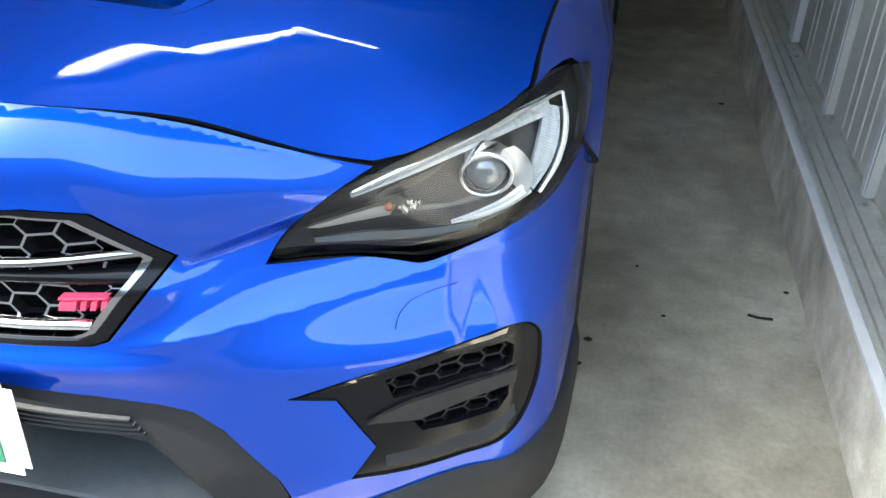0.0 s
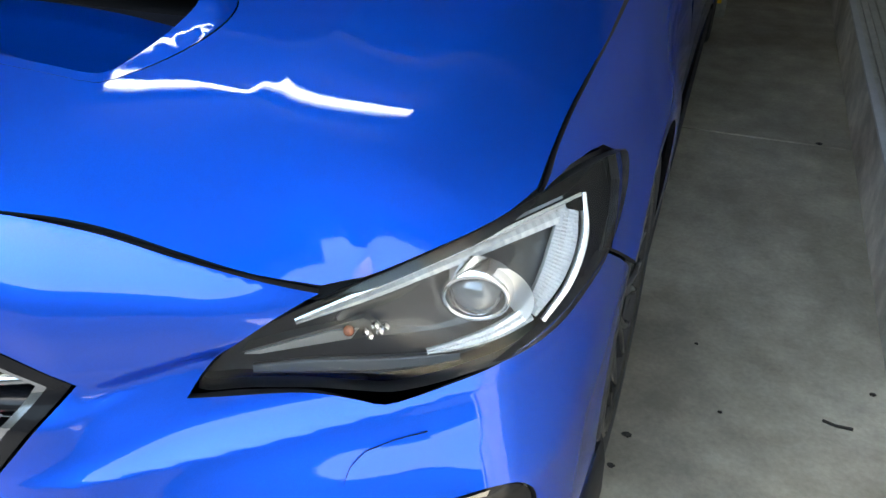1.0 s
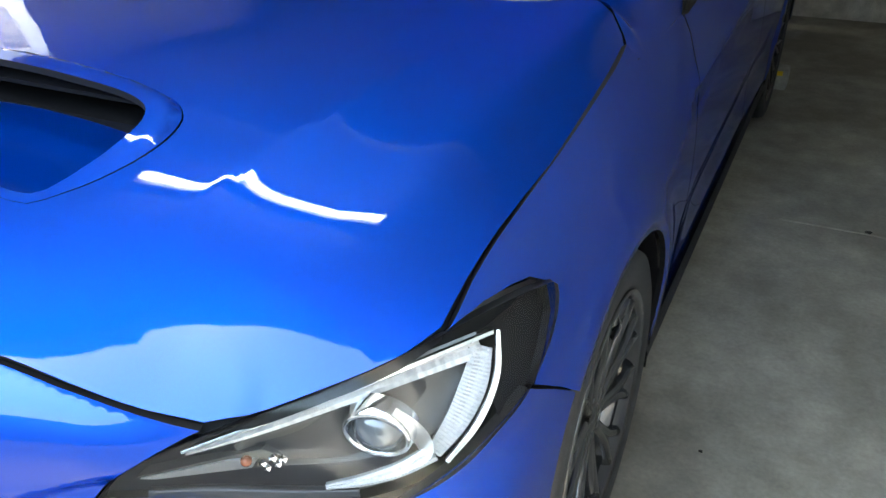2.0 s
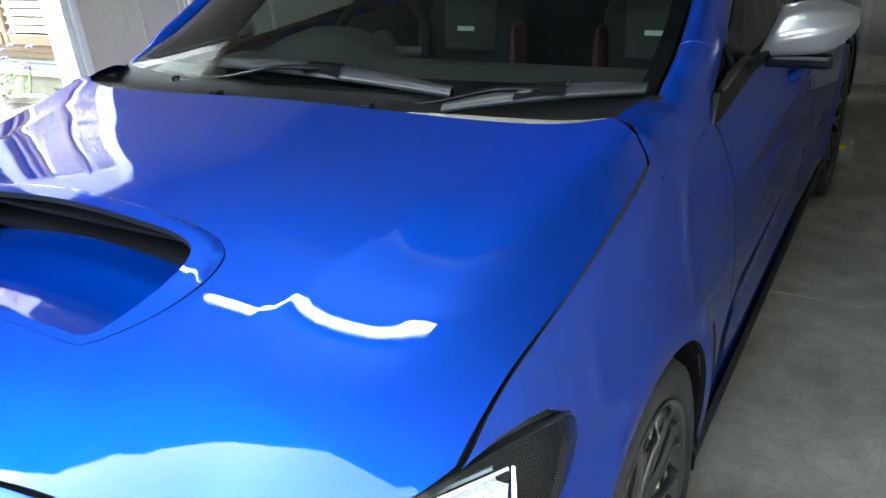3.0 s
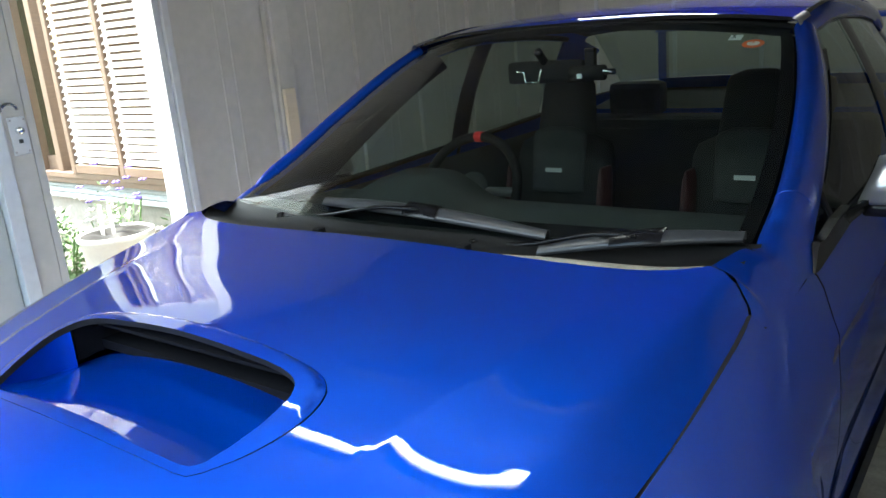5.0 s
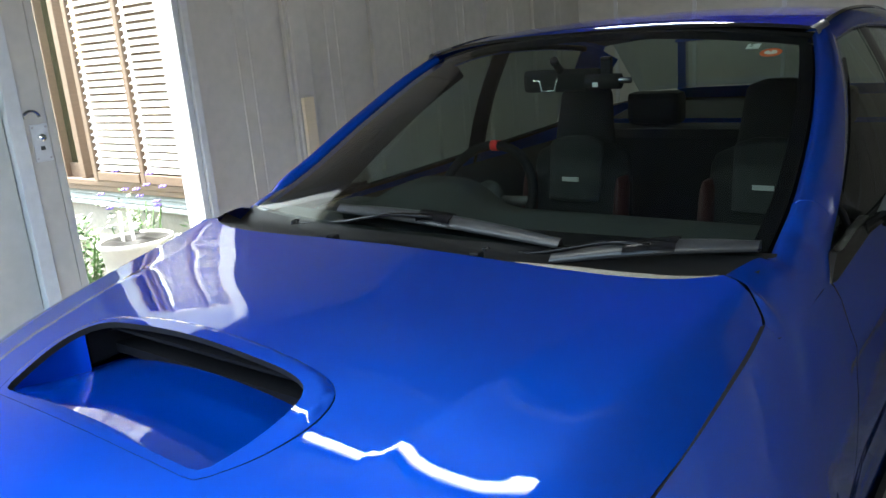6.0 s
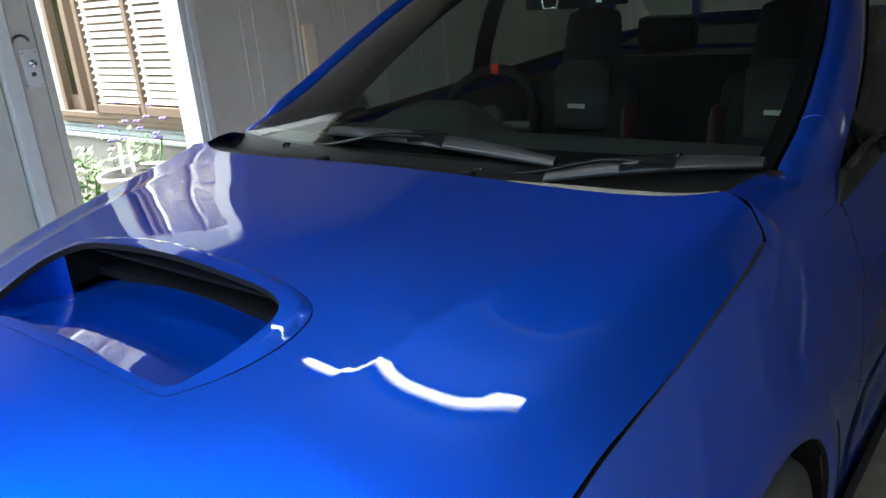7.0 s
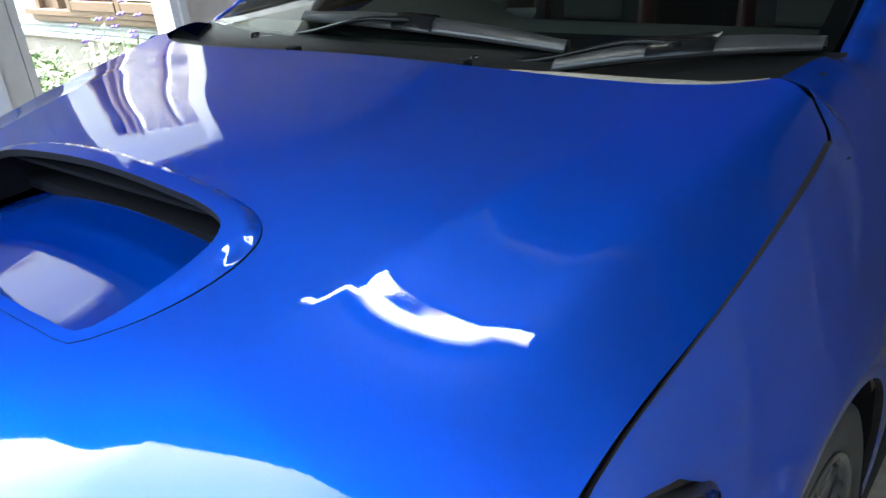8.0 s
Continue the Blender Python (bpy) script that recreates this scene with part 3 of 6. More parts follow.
# garden plants, leaf by leaf
rng = random.Random(4)


def leafy(name, cx, cy, w, d, h, n, label, flower=None, fl=0, leaf=0.045):
    ob = new(name)
    tagged(ob, label, "plant")
    ob.location = (cx, cy, -0.02)
    V, F = [], []
    for i in range(n):
        a, r, t = rng.random() * 6.283, rng.random() ** 0.6, rng.random()
        x, y, z = w * r * math.cos(a), d * r * math.sin(a), h * (0.08 + 0.92 * t) * (1 - 0.35 * r * r)
        b, s = rng.random() * 6.283, leaf * (0.5 + rng.random())
        up = 0.3 + rng.random()
        tip = Vector((x + s * math.cos(b), y + s * math.sin(b), z + s * up * 0.6))
        sd = Vector((-math.sin(b), math.cos(b), 0.2)) * s * 0.22
        mid = (Vector((x, y, z)) + tip) / 2
        k = len(V)
        V += [(x, y, z), tuple(mid + sd), tuple(tip), tuple(mid - sd)]
        F.append((k, k + 1, k + 2, k + 3))
    me = bpy.data.meshes.new("leaves")
    me.from_pydata(V, [], F)
    tagged(put("foliage", me, LEAF, ob), kind="stuff")
    for i in range(7):
        a = rng.random() * 6.283
        tube("stem", [(0.03 * math.cos(a), 0.03 * math.sin(a), 0), (w * 0.5 * math.cos(a), d * 0.5 * math.sin(a), h * 0.5), (w * 0.8 * math.cos(a), d * 0.8 * math.sin(a), h * 0.85)], 0.003, LEAF, ob, n=5)
    for i in range(fl):
        a, r = rng.random() * 6.283, rng.random() ** 0.5
        c = Vector((w * r * math.cos(a), d * r * math.sin(a), h * (0.75 + 0.3 * rng.random())))
        bm = bmesh.new()
        for p in range(6):
            b = p * 6.283 / 6
            m = Matrix.Translation(c + Vector((0.013 * math.cos(b), 0.013 * math.sin(b), 0.004 * (p % 2)))) @ Matrix.Diagonal((0.011, 0.011, 0.006, 1))
            bmesh.ops.create_icosphere(bm, subdivisions=1, radius=1.0, matrix=m)
        part("flower", bm, flower, ob, smooth=True)
    return ob


leafy("flower_bush", -3.22, 2.02, 0.36, 0.22, 0.70, 1900, "green garden bush dotted with small white flowers", PETAL, 30)
leafy("flower_bush", -2.88, 2.22, 0.24, 0.14, 0.74, 600, "loose green garden plant behind the planter", PETAL, 4)
leafy("lavender", -3.02, 2.30, 0.36, 0.08, 0.86, 160, "thin lavender stems with violet flowers by wall", PETAL_BLUE, 12, 0.03)
leafy("flower_bush", -2.36, 2.25, 0.16, 0.12, 0.68, 320, "small green garden plant beside the door", PETAL, 2)
pot = new("planter")
tagged(pot, "wide white glazed planter lined with black plastic", "planter")
pm = pose(-2.62, 2.06, -0.02, 0, -90, 0)
lathe("bowl", [(0.0, 0.0), (0.11, 0.0), (0.12, 0.03), (0.15, 0.32), (0.178, 0.575), (0.192, 0.59), (0.195, 0.612), (0.185, 0.618), (0.175, 0.60), (0.17, 0.56), (0.0, 0.55)], POT, pot, n=40, axis_pose=pm)
bm = bmesh.new()
bmesh.ops.create_grid(bm, x_segments=22, y_segments=22, size=0.19)
for v in bm.verts:
    r = math.hypot(v.co.x, v.co.y)
    if r > 0.172:
        v.co.x, v.co.y = v.co.x * 0.172 / r, v.co.y * 0.172 / r
    v.co.z = 0.594 + 0.03 * math.sin(19 * v.co.x + 5 * v.co.y) * math.cos(23 * v.co.y) * (1 - min(r, 0.172) / 0.18) + 0.014
    v.co += Vector((-2.62, 2.06, -0.02))
part("liner", bm, COWL, pot, "crumpled black plastic liner", smooth=True)
for dx, tilt in ((-0.11, 7), (0.0, -2)):
    tag = box("label_tag", -0.018, 0.018, -0.002, 0.002, 0.0, 0.17, POT, pot, "blank white plant tag", bevel=0.001)
    tag.matrix_world = pose(-2.60 + dx, 2.04, 0.57, 0, tilt, 0)

# wheel stop and marks on the floor
stop = new("wheel_stop")
tagged(stop, "grey concrete wheel stop with yellow reflector", "wheel stop")
bm = bmesh.new()
box_bm(bm, 0.60, 0.93, 4.02, 4.14, 0, 0.10, 0.012)
part("block", bm, STOPPER, stop)
box("reflector", 0.845, 0.905, 4.016, 4.024, 0.075, 0.098, YELLOW, stop, bevel=0.002)
spots = [(0.917, 0.995, 0.010), (0.86, 1.02, 0.011), (0.90, 0.90, 0.008), (1.10, 1.13, 0.005), (1.42, 1.30, 0.007), (1.03, 1.35, 0.005), (1.345, 2.63, 0.013)]
for x, y, r in spots:
    bm = bmesh.new()
    bmesh.ops.create_icosphere(bm, subdivisions=2, radius=1.0, matrix=Matrix.Translation((x, y, 0.001)) @ Matrix.Diagonal((r, r * 0.7, 0.004, 1)))
    for v in bm.verts:
        v.co += Vector((rng.uniform(-1, 1), rng.uniform(-1, 1), 0)) * r * 0.25
        v.co.z = max(v.co.z, 0)
    tagged(part("mud_crumb", bm, SPECK, smooth=True), "small dark dried mud crumb on concrete floor", "debris", "crumbs on the floor")
twig = tube("twig", [(1.31, 1.175, 0.004), (1.335, 1.165, 0.006), (1.37, 1.168, 0.004)], 0.0035, SPECK, n=6)
tagged(twig, "short dark twig lying on concrete floor", "twig")

# ---- the car ----
car = new("car")
tagged(car, "glossy pearl blue sports sedan with bonnet scoop parked in garage", "car")

hood_mid = hermite([0.10, 0.175, 0.3, 0.4, 0.5, 0.64, 0.8, 1.0, 1.17, 1.4], [0.872, 0.8918, 0.9185, 0.9425, 0.9662, 0.9943, 1.0112, 1.022, 1.036, 1.05])
hood_fold = hermite([0.1, 0.2, 0.26, 0.325, 0.43, 0.53, 0.65, 0.86, 1.0, 1.18, 1.24, 1.4], [0.58, 0.66, 0.7192, 0.7672, 0.8352, 0.8803, 0.9163, 0.9614, 0.985, 1.015, 1.028, 1.045])
hood_rim = hermite([0.1, 0.2, 0.325, 0.43, 0.525, 0.6, 0.65, 0.75, 0.86, 1.0, 1.1, 1.18, 1.24, 1.4], [0.53, 0.60, 0.685, 0.757, 0.818, 0.852, 0.870, 0.893, 0.916, 0.946, 0.964, 0.979, 0.985, 0.99])


def ease(q):
    q = min(1, max(0, q))
    return q * q * (3 - 2 * q)


def hood_z(x, y):
    a = abs(x)
    c, m, d = hood_mid(y), hood_fold(y), hood_rim(y)
    xf = 0.66 + (y - 0.45) * 0.14
    z1 = c - (c - m) * (a / xf) ** (1.673 + 0.61 * min(1, max(0, (0.65 - y) / 0.3)))
    z2 = m + (d - m) * (a - xf) / (0.80 - xf)
    if a < xf and y < 0.40:
        z2 += 1.5 * (xf - a) * ease((0.40 - y) / 0.08)
    k = 0.010
    h = max(k - abs(z1 - z2), 0) / k
    z = min(z1, z2) - h * h * k * 0.25
    z -= 0.010 * min(1, max(0, (a - 0.35) / 0.2)) * min(1, max(0, (0.47 - y) / 0.12))
    # the raised crease that runs back from the nose
    d = a - 0.4507 - (y - 0.427) * 0.245
    r = math.hypot(d, 0.004) - 0.004
    z += BULGE * math.exp(-r / (0.0584 if d < 0 else 0.031)) * min(1, max(0, (y - 0.294) / 0.298)) * min(1, max(0, (1.1 - y) / 0.2))
    return z


def both(half):
    """A closed outline from its right half, given from the middle round to the middle."""
    l = [(-x, y) for x, y in half[::-1]]
    if abs(half[-1][0]) < 1e-6:
        l = l[1:]
    if abs(half[0][0]) < 1e-6:
        l = l[:-1]
    return list(half) + l


def runs(*segs, step=0.012):
    """Joins smooth runs end to end, corners between them kept."""
    out = []
    for s in segs:
        length = sum(math.dist(a, b) for a, b in zip(s[:-1], s[1:]))
        q = [tuple(p) for p in curve_points(s, max(2, int(length / step)))]
        out += q if not out else q[1:]
    return out


GAP_FRONT = [(0.0, 0.180), (0.12, 0.184), (0.2, 0.195), (0.3, 0.230), (0.393, 0.264), (0.48, 0.285), (0.54, 0.302), (0.611, 0.329)]
GAP_LAMP = [(0.611, 0.329), (0.655, 0.364), (0.71, 0.417), (0.765, 0.480), (0.791, 0.527)]
GAP_WING = [(0.791, 0.527), (0.794, 0.6), (0.802, 0.72), (0.812, 0.86), (0.818, 1.0), (0.8175, 1.1), (0.812, 1.167)]
GAP_CORNER = [(0.812, 1.167), (0.802, 1.191), (0.766, 1.217), (0.722, 1.238)]
GAP_REAR = [(0.722, 1.238), (0.66, 1.205), (0.57, 1.182), (0.4, 1.168), (0.2, 1.166), (0.0, 1.166)]
scoop_half = runs([(0.0, 0.403), (0.15, 0.406), (0.272, 0.414)], [(0.272, 0.414), (0.298, 0.421), (0.309, 0.434)], [(0.309, 0.434), (0.340, 0.482), (0.362, 0.540), (0.367, 0.590), (0.355, 0.632), (0.325, 0.659), (0.27, 0.673), (0.15, 0.681), (0.0, 0.684)])
hood_half = runs(GAP_FRONT, GAP_LAMP, GAP_WING, GAP_CORNER, GAP_REAR, step=0.02)
hood = trim_sheet("hood", lambda x, y: (x, y, hood_z(x, y)), both(hood_half), BLUE, car, holes=[both(scoop_half)], step=(0.016, 0.016), flange=0.007)
# black sheet below the bonnet, put in as the shade of its gaps
trim_sheet("engine_bay_seal", lambda x, y: (x, y, hood_z(x, y) - 0.022), both([(x * 0.998, 0.7 + (y - 0.7) * 0.998) for x, y in hood_half]), RUBBER_GAP_BLACK, car, holes=[both(scoop_half)], step=(0.05, 0.05), flange=0)


# scoop
SCOOP_RIM = np.array(scoop_half)


def scoop_z(x, y):
    s = min(1, max(0, (y - 0.43) / 0.16))
    d = min(1, float(np.min(np.hypot(SCOOP_RIM[:, 0] - abs(x), SCOOP_RIM[:, 1] - y))) / 0.022)
    return hood_z(x, y) + 0.016 * s * s * (3 - 2 * s) * (1 - 0.35 * (abs(x) / 0.33) ** 4) * (1 - (1 - d) ** 2)


def shrink(half, k, cy=0.55):
    return [(x * k, cy + (y - cy) * k) for x, y in half]


mouth_half = runs([(0.0, 0.418), (0.15, 0.421), (0.265, 0.428)], [(0.265, 0.428), (0.288, 0.435), (0.297, 0.447)], [(0.297, 0.447), (0.314, 0.495), (0.324, 0.545), (0.322, 0.590), (0.305, 0.618), (0.27, 0.631), (0.15, 0.634), (0.0, 0.635)])
scoop = trim_sheet("scoop_frame", lambda x, y: (x, y, scoop_z(x, y)), both(shrink(scoop_half, 0.9955)), BLUE, car, holes=[both(mouth_half)], step=(0.01, 0.01), flange=0.012)


def scoop_floor(x, y):
    s = (y - 0.43) / 0.25
    return (1 - s) * hood_z(x, 0.428) + s * (0.927 - 0.03 * (x / 0.3) ** 2) - 0.004 - 0.012 * math.sin(min(1, max(0, s)) * math.pi)


trim_sheet("scoop_floor", lambda x, y: (x, y, scoop_floor(x, y)), [(-0.290, 0.421), (0.290, 0.421), (0.33, 0.54), (0.33, 0.70), (-0.33, 0.70), (-0.33, 0.54)], BLUE, scoop, step=(0.02, 0.02), flange=0)
for sx in (1, -1):
    w = [(sx * x, y) for x, y in mouth_half if x > 0.27 and y < 0.612]
    skin("scoop_side", [[(x, y, scoop_z(x, y) - 0.002) for x, y in w], [(x, y, min(scoop_z(x, y) - 0.003, scoop_floor(x, y) - 0.004)) for x, y in w]], BLUE, scoop)
bm = bmesh.new()
box_bm(bm, -0.34, 0.34, 0.80, 0.82, 0.86, 0.985)
box_bm(bm, -0.34, 0.34, 0.668, 0.80, 0.905, 0.924)
box_bm(bm, -0.30, 0.30, 0.648, 0.80, 0.968, 0.974)
box_bm(bm, -0.345, -0.325, 0.612, 0.80, 0.90, 0.966)
box_bm(bm, 0.325, 0.345, 0.612, 0.80, 0.90, 0.966)
part("scoop_duct", bm, CAVITY_SHADE, scoop)

# nose and bumper: a plan curve that changes with height
S_K = [0, 0.2, 0.35, 0.5, 0.65, 0.75, 0.85, 0.92, 1.0]
plan_x = [hermite(S_K, v) for v in ([0, 0.2, 0.35, 0.5, 0.65, 0.74, 0.83, 0.873, 0.893], [0, 0.2, 0.35, 0.48, 0.62, 0.72, 0.81, 0.864, 0.893], [0, 0.2, 0.35, 0.48, 0.615, 0.72, 0.80, 0.86, 0.885])]
plan_y = [hermite(S_K, v) for v in ([0, 0.012, 0.042, 0.088, 0.155, 0.21, 0.275, 0.39, 0.70], [0, 0.014, 0.055, 0.150, 0.235, 0.29, 0.365, 0.48, 0.70], [0, 0.018, 0.080, 0.145, 0.207, 0.27, 0.34, 0.46, 0.70])]
nose_y = hermite([0.10, 0.16, 0.22, 0.30, 0.40, 0.47, 0.545, 0.6, 0.68, 0.775, 0.80, 0.85, 0.892, 0.93], [0.11, 0.095, 0.08, 0.072, 0.078, 0.087, 0.096, 0.101, 0.100, 0.104, 0.112, 0.141, 0.178, 0.22])


nose_back = hermite([0, 0.12, 0.2, 0.3, 0.393, 0.48, 0.54, 0.62, 0.9], [0.002, 0.003, 0.008, 0.018, 0.023, 0.015, 0.012, 0.009, 0.0])
nose_rim = hermite([0, 0.12, 0.2, 0.3, 0.393, 0.48, 0.54, 0.613, 0.9], [0.889, 0.886, 0.879, 0.863, 0.840, 0.813, 0.795, 0.774, 0.76])


def crease_z(x):
    """The fold from the grille's corner to the headlamp."""
    return 0.680 + 0.28 * max(0, min(0.60, x) - 0.37)


def mixed(tables, s, z):
    zc = crease_z(s)
    k1 = ease((z - 0.50) / 0.15)
    k2 = 1 - ease((zc - z) / 0.045)
    low = tables[0](s) * (1 - k1) + tables[1](s) * k1
    return low * (1 - k2) + tables[2](s) * k2


def bumper(s, z):
    a = abs(s)
    x, y = mixed(plan_x, a, z), nose_y(z) + mixed(plan_y, a, z)
    # shoulder line under the lamps, and the lip above the lower intake
    g = min(1, max(0, (x - 0.28) / 0.12)) * min(1, max(0, (0.86 - x) / 0.08))
    zr = 0.572 + 0.12 * (x - 0.35)
    q = math.sqrt((z - zr) ** 2 + 0.0025**2) - 0.0025
    y -= 0.020 * g * math.exp(-q / (0.030 if z > zr else 0.045))
    y -= 0.010 * min(1, max(0, (0.45 - x) / 0.1)) * math.exp(-(((z - 0.535) / 0.025) ** 2))
    y += nose_back(x) * min(1, max(0, (z - 0.70) / (nose_rim(x) - 0.70)))
    # the panel above the grille rounds over towards the bonnet
    zl = 0.772 - 0.085 * ease((x - 0.25) / 0.13)
    k = (z - zl) / (nose_rim(x) - zl)
    if 0 < k < 1:
        y -= 0.80 * (nose_rim(x) - zl) * k * k * (1 - k) * ease((0.60 - x) / 0.10)
    # hollow under the fold beside the grille
    u = crease_z(x) - z
    if u > 0:
        h = ease(u / 0.03)
        y += 0.020 * h * ease(1.15 - u / 0.07) * ease((x - 0.365) / 0.04) * ease((0.56 - x) / 0.09)
    return (math.copysign(x, s), y, z)


S_SCAN = np.linspace(0, 1, 161)


Z_SCAN = np.linspace(0.12, 0.93, 82)
SCAN = np.array([[bumper(s, z)[:2] for s in S_SCAN] for z in Z_SCAN])


def s_at(axis, value, z):
    """Where on the plan curve at height z the bumper reaches the given x or y."""
    i = min(max(int((z - 0.12) / 0.01), 0), 80)
    k = (z - Z_SCAN[i]) / 0.01
    return float(np.interp(value, (1 - k) * SCAN[i, :, axis] + k * SCAN[i + 1, :, axis], S_SCAN))


def sx_(pts):
    """Places (x, z) on the bumper, as (s, z)."""
    return [(s_at(0, x, z), z) for x, z in pts]


def sy_(pts):
    return [(s_at(1, y, z), z) for y, z in pts]


ARCH_Y, ARCH_Z, ARCH_R = 1.0, 0.327, 0.362


def arch_y(z):
    return ARCH_Y - math.sqrt(max(0, ARCH_R**2 - (z - ARCH_Z) ** 2))


nose_top = [(0, 0.889), (0.12, 0.886), (0.2, 0.879), (0.3, 0.863), (0.393, 0.840), (0.48, 0.813), (0.54, 0.795), (0.613, 0.774)]
lamp_in = [(0.611, 0.774), (0.56, 0.742), (0.512, 0.702), (0.487, 0.672), (0.474, 0.646)]
lamp_low = [(0.474, 0.646), (0.53, 0.641), (0.59, 0.635), (0.64, 0.624), (0.672, 0.618), (0.70, 0.622), (0.75, 0.633), (0.80, 0.648), (0.835, 0.666), (0.858, 0.688)]
b_half = [(0.0 + p[0], p[1]) for p in sx_(runs(nose_top, lamp_in, lamp_low))]
b_half += sy_(along([(0.605, 0.702), (0.68, 0.648), (0.75, 0.593)], 0.015) + [(arch_y(z), z) for z in np.linspace(0.59, 0.285, 20)])
b_half += [(s, 0.205 + 0.062 * ease((s - 0.45) / 0.3)) for s in np.linspace(0.985, 0.0, 50)]
hexagon = [(0.0, 0.772), (0.22, 0.768), (0.292, 0.754), (0.380, 0.682), (0.292, 0.574), (0.270, 0.567), (0.0, 0.566)]
intake = [(0.0, 0.504), (0.12, 0.500), (0.26, 0.487), (0.345, 0.473), (0.388, 0.459), (0.425, 0.425), (0.462, 0.368), (0.492, 0.322), (0.503, 0.285), (0.503, 0.225), (0.0, 0.225)]
fog = [(0.510, 0.467), (0.60, 0.490), (0.70, 0.507), (0.755, 0.515), (0.800, 0.523), (0.826, 0.516), (0.842, 0.490), (0.847, 0.450), (0.845, 0.395), (0.828, 0.342), (0.797, 0.313), (0.70, 0.299), (0.588, 0.303), (0.625, 0.361), (0.575, 0.455)]


def hole(half, step=0.012):
    return both(sx_(along(half, step) + [half[-1]]))


def ring(pts, k, c):
    return [(c[0] + (x - c[0]) * k, c[1] + (z - c[1]) * k) for x, z in pts]


def sunk(d):
    """The bumper's surface moved inwards by d."""
    def f(s, z):
        p = np.array(bumper(s, z))
        a = np.array(bumper(s + 0.002, z)) - np.array(bumper(s - 0.002, z))
        b = np.array(bumper(s, z + 0.002)) - np.array(bumper(s, z - 0.002))
        n = np.cross(a, b)
        n /= np.linalg.norm(n)
        return p - d * n
    return f


fog_loop = runs(fog[:4], fog[3:13], step=0.010) + along([fog[12], fog[13], fog[14], fog[0]], 0.012)[1:]
fog_r = sx_(fog_loop)
fog_l = [(-s, z) for s, z in fog_r]
FRONT = (0, -1, 0.3)
bumper_ob = trim_sheet("front_bumper", bumper, both(b_half), BLUE, car, holes=[hole(hexagon), hole(intake), fog_r, fog_l], step=(0.009, 0.005), flange=0.014, extra=FRONT)

# grille
grille = trim_sheet("grille_frame", sunk(0.002), hole(ring(hexagon, 0.985, (0, 0.66))), GLOSS_BLACK, car, holes=[hole(ring(hexagon, 0.925, (0, 0.668)))], step=(0.02, 0.015), flange=0.05, extra=FRONT)
trim_sheet("chrome_surround", sunk(0.006), hole(ring(hexagon, 0.926, (0, 0.668))), DARK_CHROME, grille, "satin chrome strip", holes=[hole(ring(hexagon, 0.892, (0, 0.668)))], step=(0.02, 0.01), flange=0.012, extra=FRONT)


def bar_h(z0, z1, x1, d, material, name, parent, tilt=False):
    f = sunk(d)
    rows = []
    for x in np.linspace(-x1, x1, 33):
        s = math.copysign(s_at(0, abs(x), (z0 + z1) / 2), x)
        p0, p1 = np.array(f(s, z0)), np.array(f(s, z1))
        p0, p1 = p0 - (0, 0, 0.10 * max(0, abs(x) - 0.12) if tilt else 0), p1 - (0, 0, 0.10 * max(0, abs(x) - 0.12) if tilt else 0)
        rows.append([p0 + (0, 0.018, 0), p0, (p0 + p1) / 2 + (0, -0.006, 0), p1, p1 + (0, 0.018, 0)])
    return skin(name, rows, material, parent)


bar_h(0.679, 0.691, 0.345, 0.012, DARK_CHROME, "crossbar", grille)
bar_h(0.655, 0.670, 0.335, 0.016, GLOSS_BLACK, "crossbar", grille)
bar_h(0.584, 0.598, 0.268, 0.010, CHROME, "crossbar", grille)


def honeycomb(name, poly, fn, w, h, bar, depth, material, parent):
    """A mesh of six-sided cells clipped to poly; fn places (x, z) in space."""
    V, F = [], []
    px = np.array(poly)
    lo, hi = px.min(0), px.max(0)
    j = 0
    z = lo[1]
    while z < hi[1] + h:
        x = lo[0] - 2 * w + (0.8 * w if j % 2 else 0)
        while x < hi[0] + w:
            cell = [(x - 0.5 * w, z), (x - 0.30 * w, z + 0.5 * h), (x + 0.30 * w, z + 0.5 * h), (x + 0.5 * w, z), (x + 0.30 * w, z - 0.5 * h), (x - 0.30 * w, z - 0.5 * h)]
            if inside(px, np.array([x]), np.array([z]))[0]:
                k = len(V)
                for cx, cz in cell:
                    V.append(fn(cx, cz, 0))
                for cx, cz in cell:
                    V.append(fn(x + (cx - x) * (1 - 2.2 * bar / w), z + (cz - z) * (1 - 2.2 * bar / h), 0))
                for cx, cz in cell:
                    V.append(fn(x + (cx - x) * (1 - 2.4 * bar / w), z + (cz - z) * (1 - 2.4 * bar / h), depth))
                for i in range(6):
                    n = (i + 1) % 6
                    F.append((k + i, k + n, k + 6 + n, k + 6 + i))
                    F.append((k + 6 + i, k + 6 + n, k + 12 + n, k + 12 + i))
            x += w * 1.6
        z += h * 0.5
        j += 1
    me = bpy.data.meshes.new(name)
    me.from_pydata([tuple(v) for v in V], [], F)
    ob = put(name, me, [material, CAVITY_SHADE], parent, smooth=False)
    # cell walls alternate to near-black, painting the shade inside the mesh
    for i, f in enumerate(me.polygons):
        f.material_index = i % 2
    return ob


def on_bumper(d):
    f = sunk(d)
    return lambda x, z, e: np.array(f(math.copysign(s_at(0, abs(x), z), x), z)) + np.array((0, e, 0))


gh = both(ring(hexagon, 0.88, (0, 0.66)))
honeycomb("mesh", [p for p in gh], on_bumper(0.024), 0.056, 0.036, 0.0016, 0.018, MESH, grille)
# near-black sheet in place of the shaded depth behind the grille
box("backing", -0.35, 0.35, 0.232, 0.245, 0.53, 0.785, CAVITY_SHADE, grille, bevel=0)

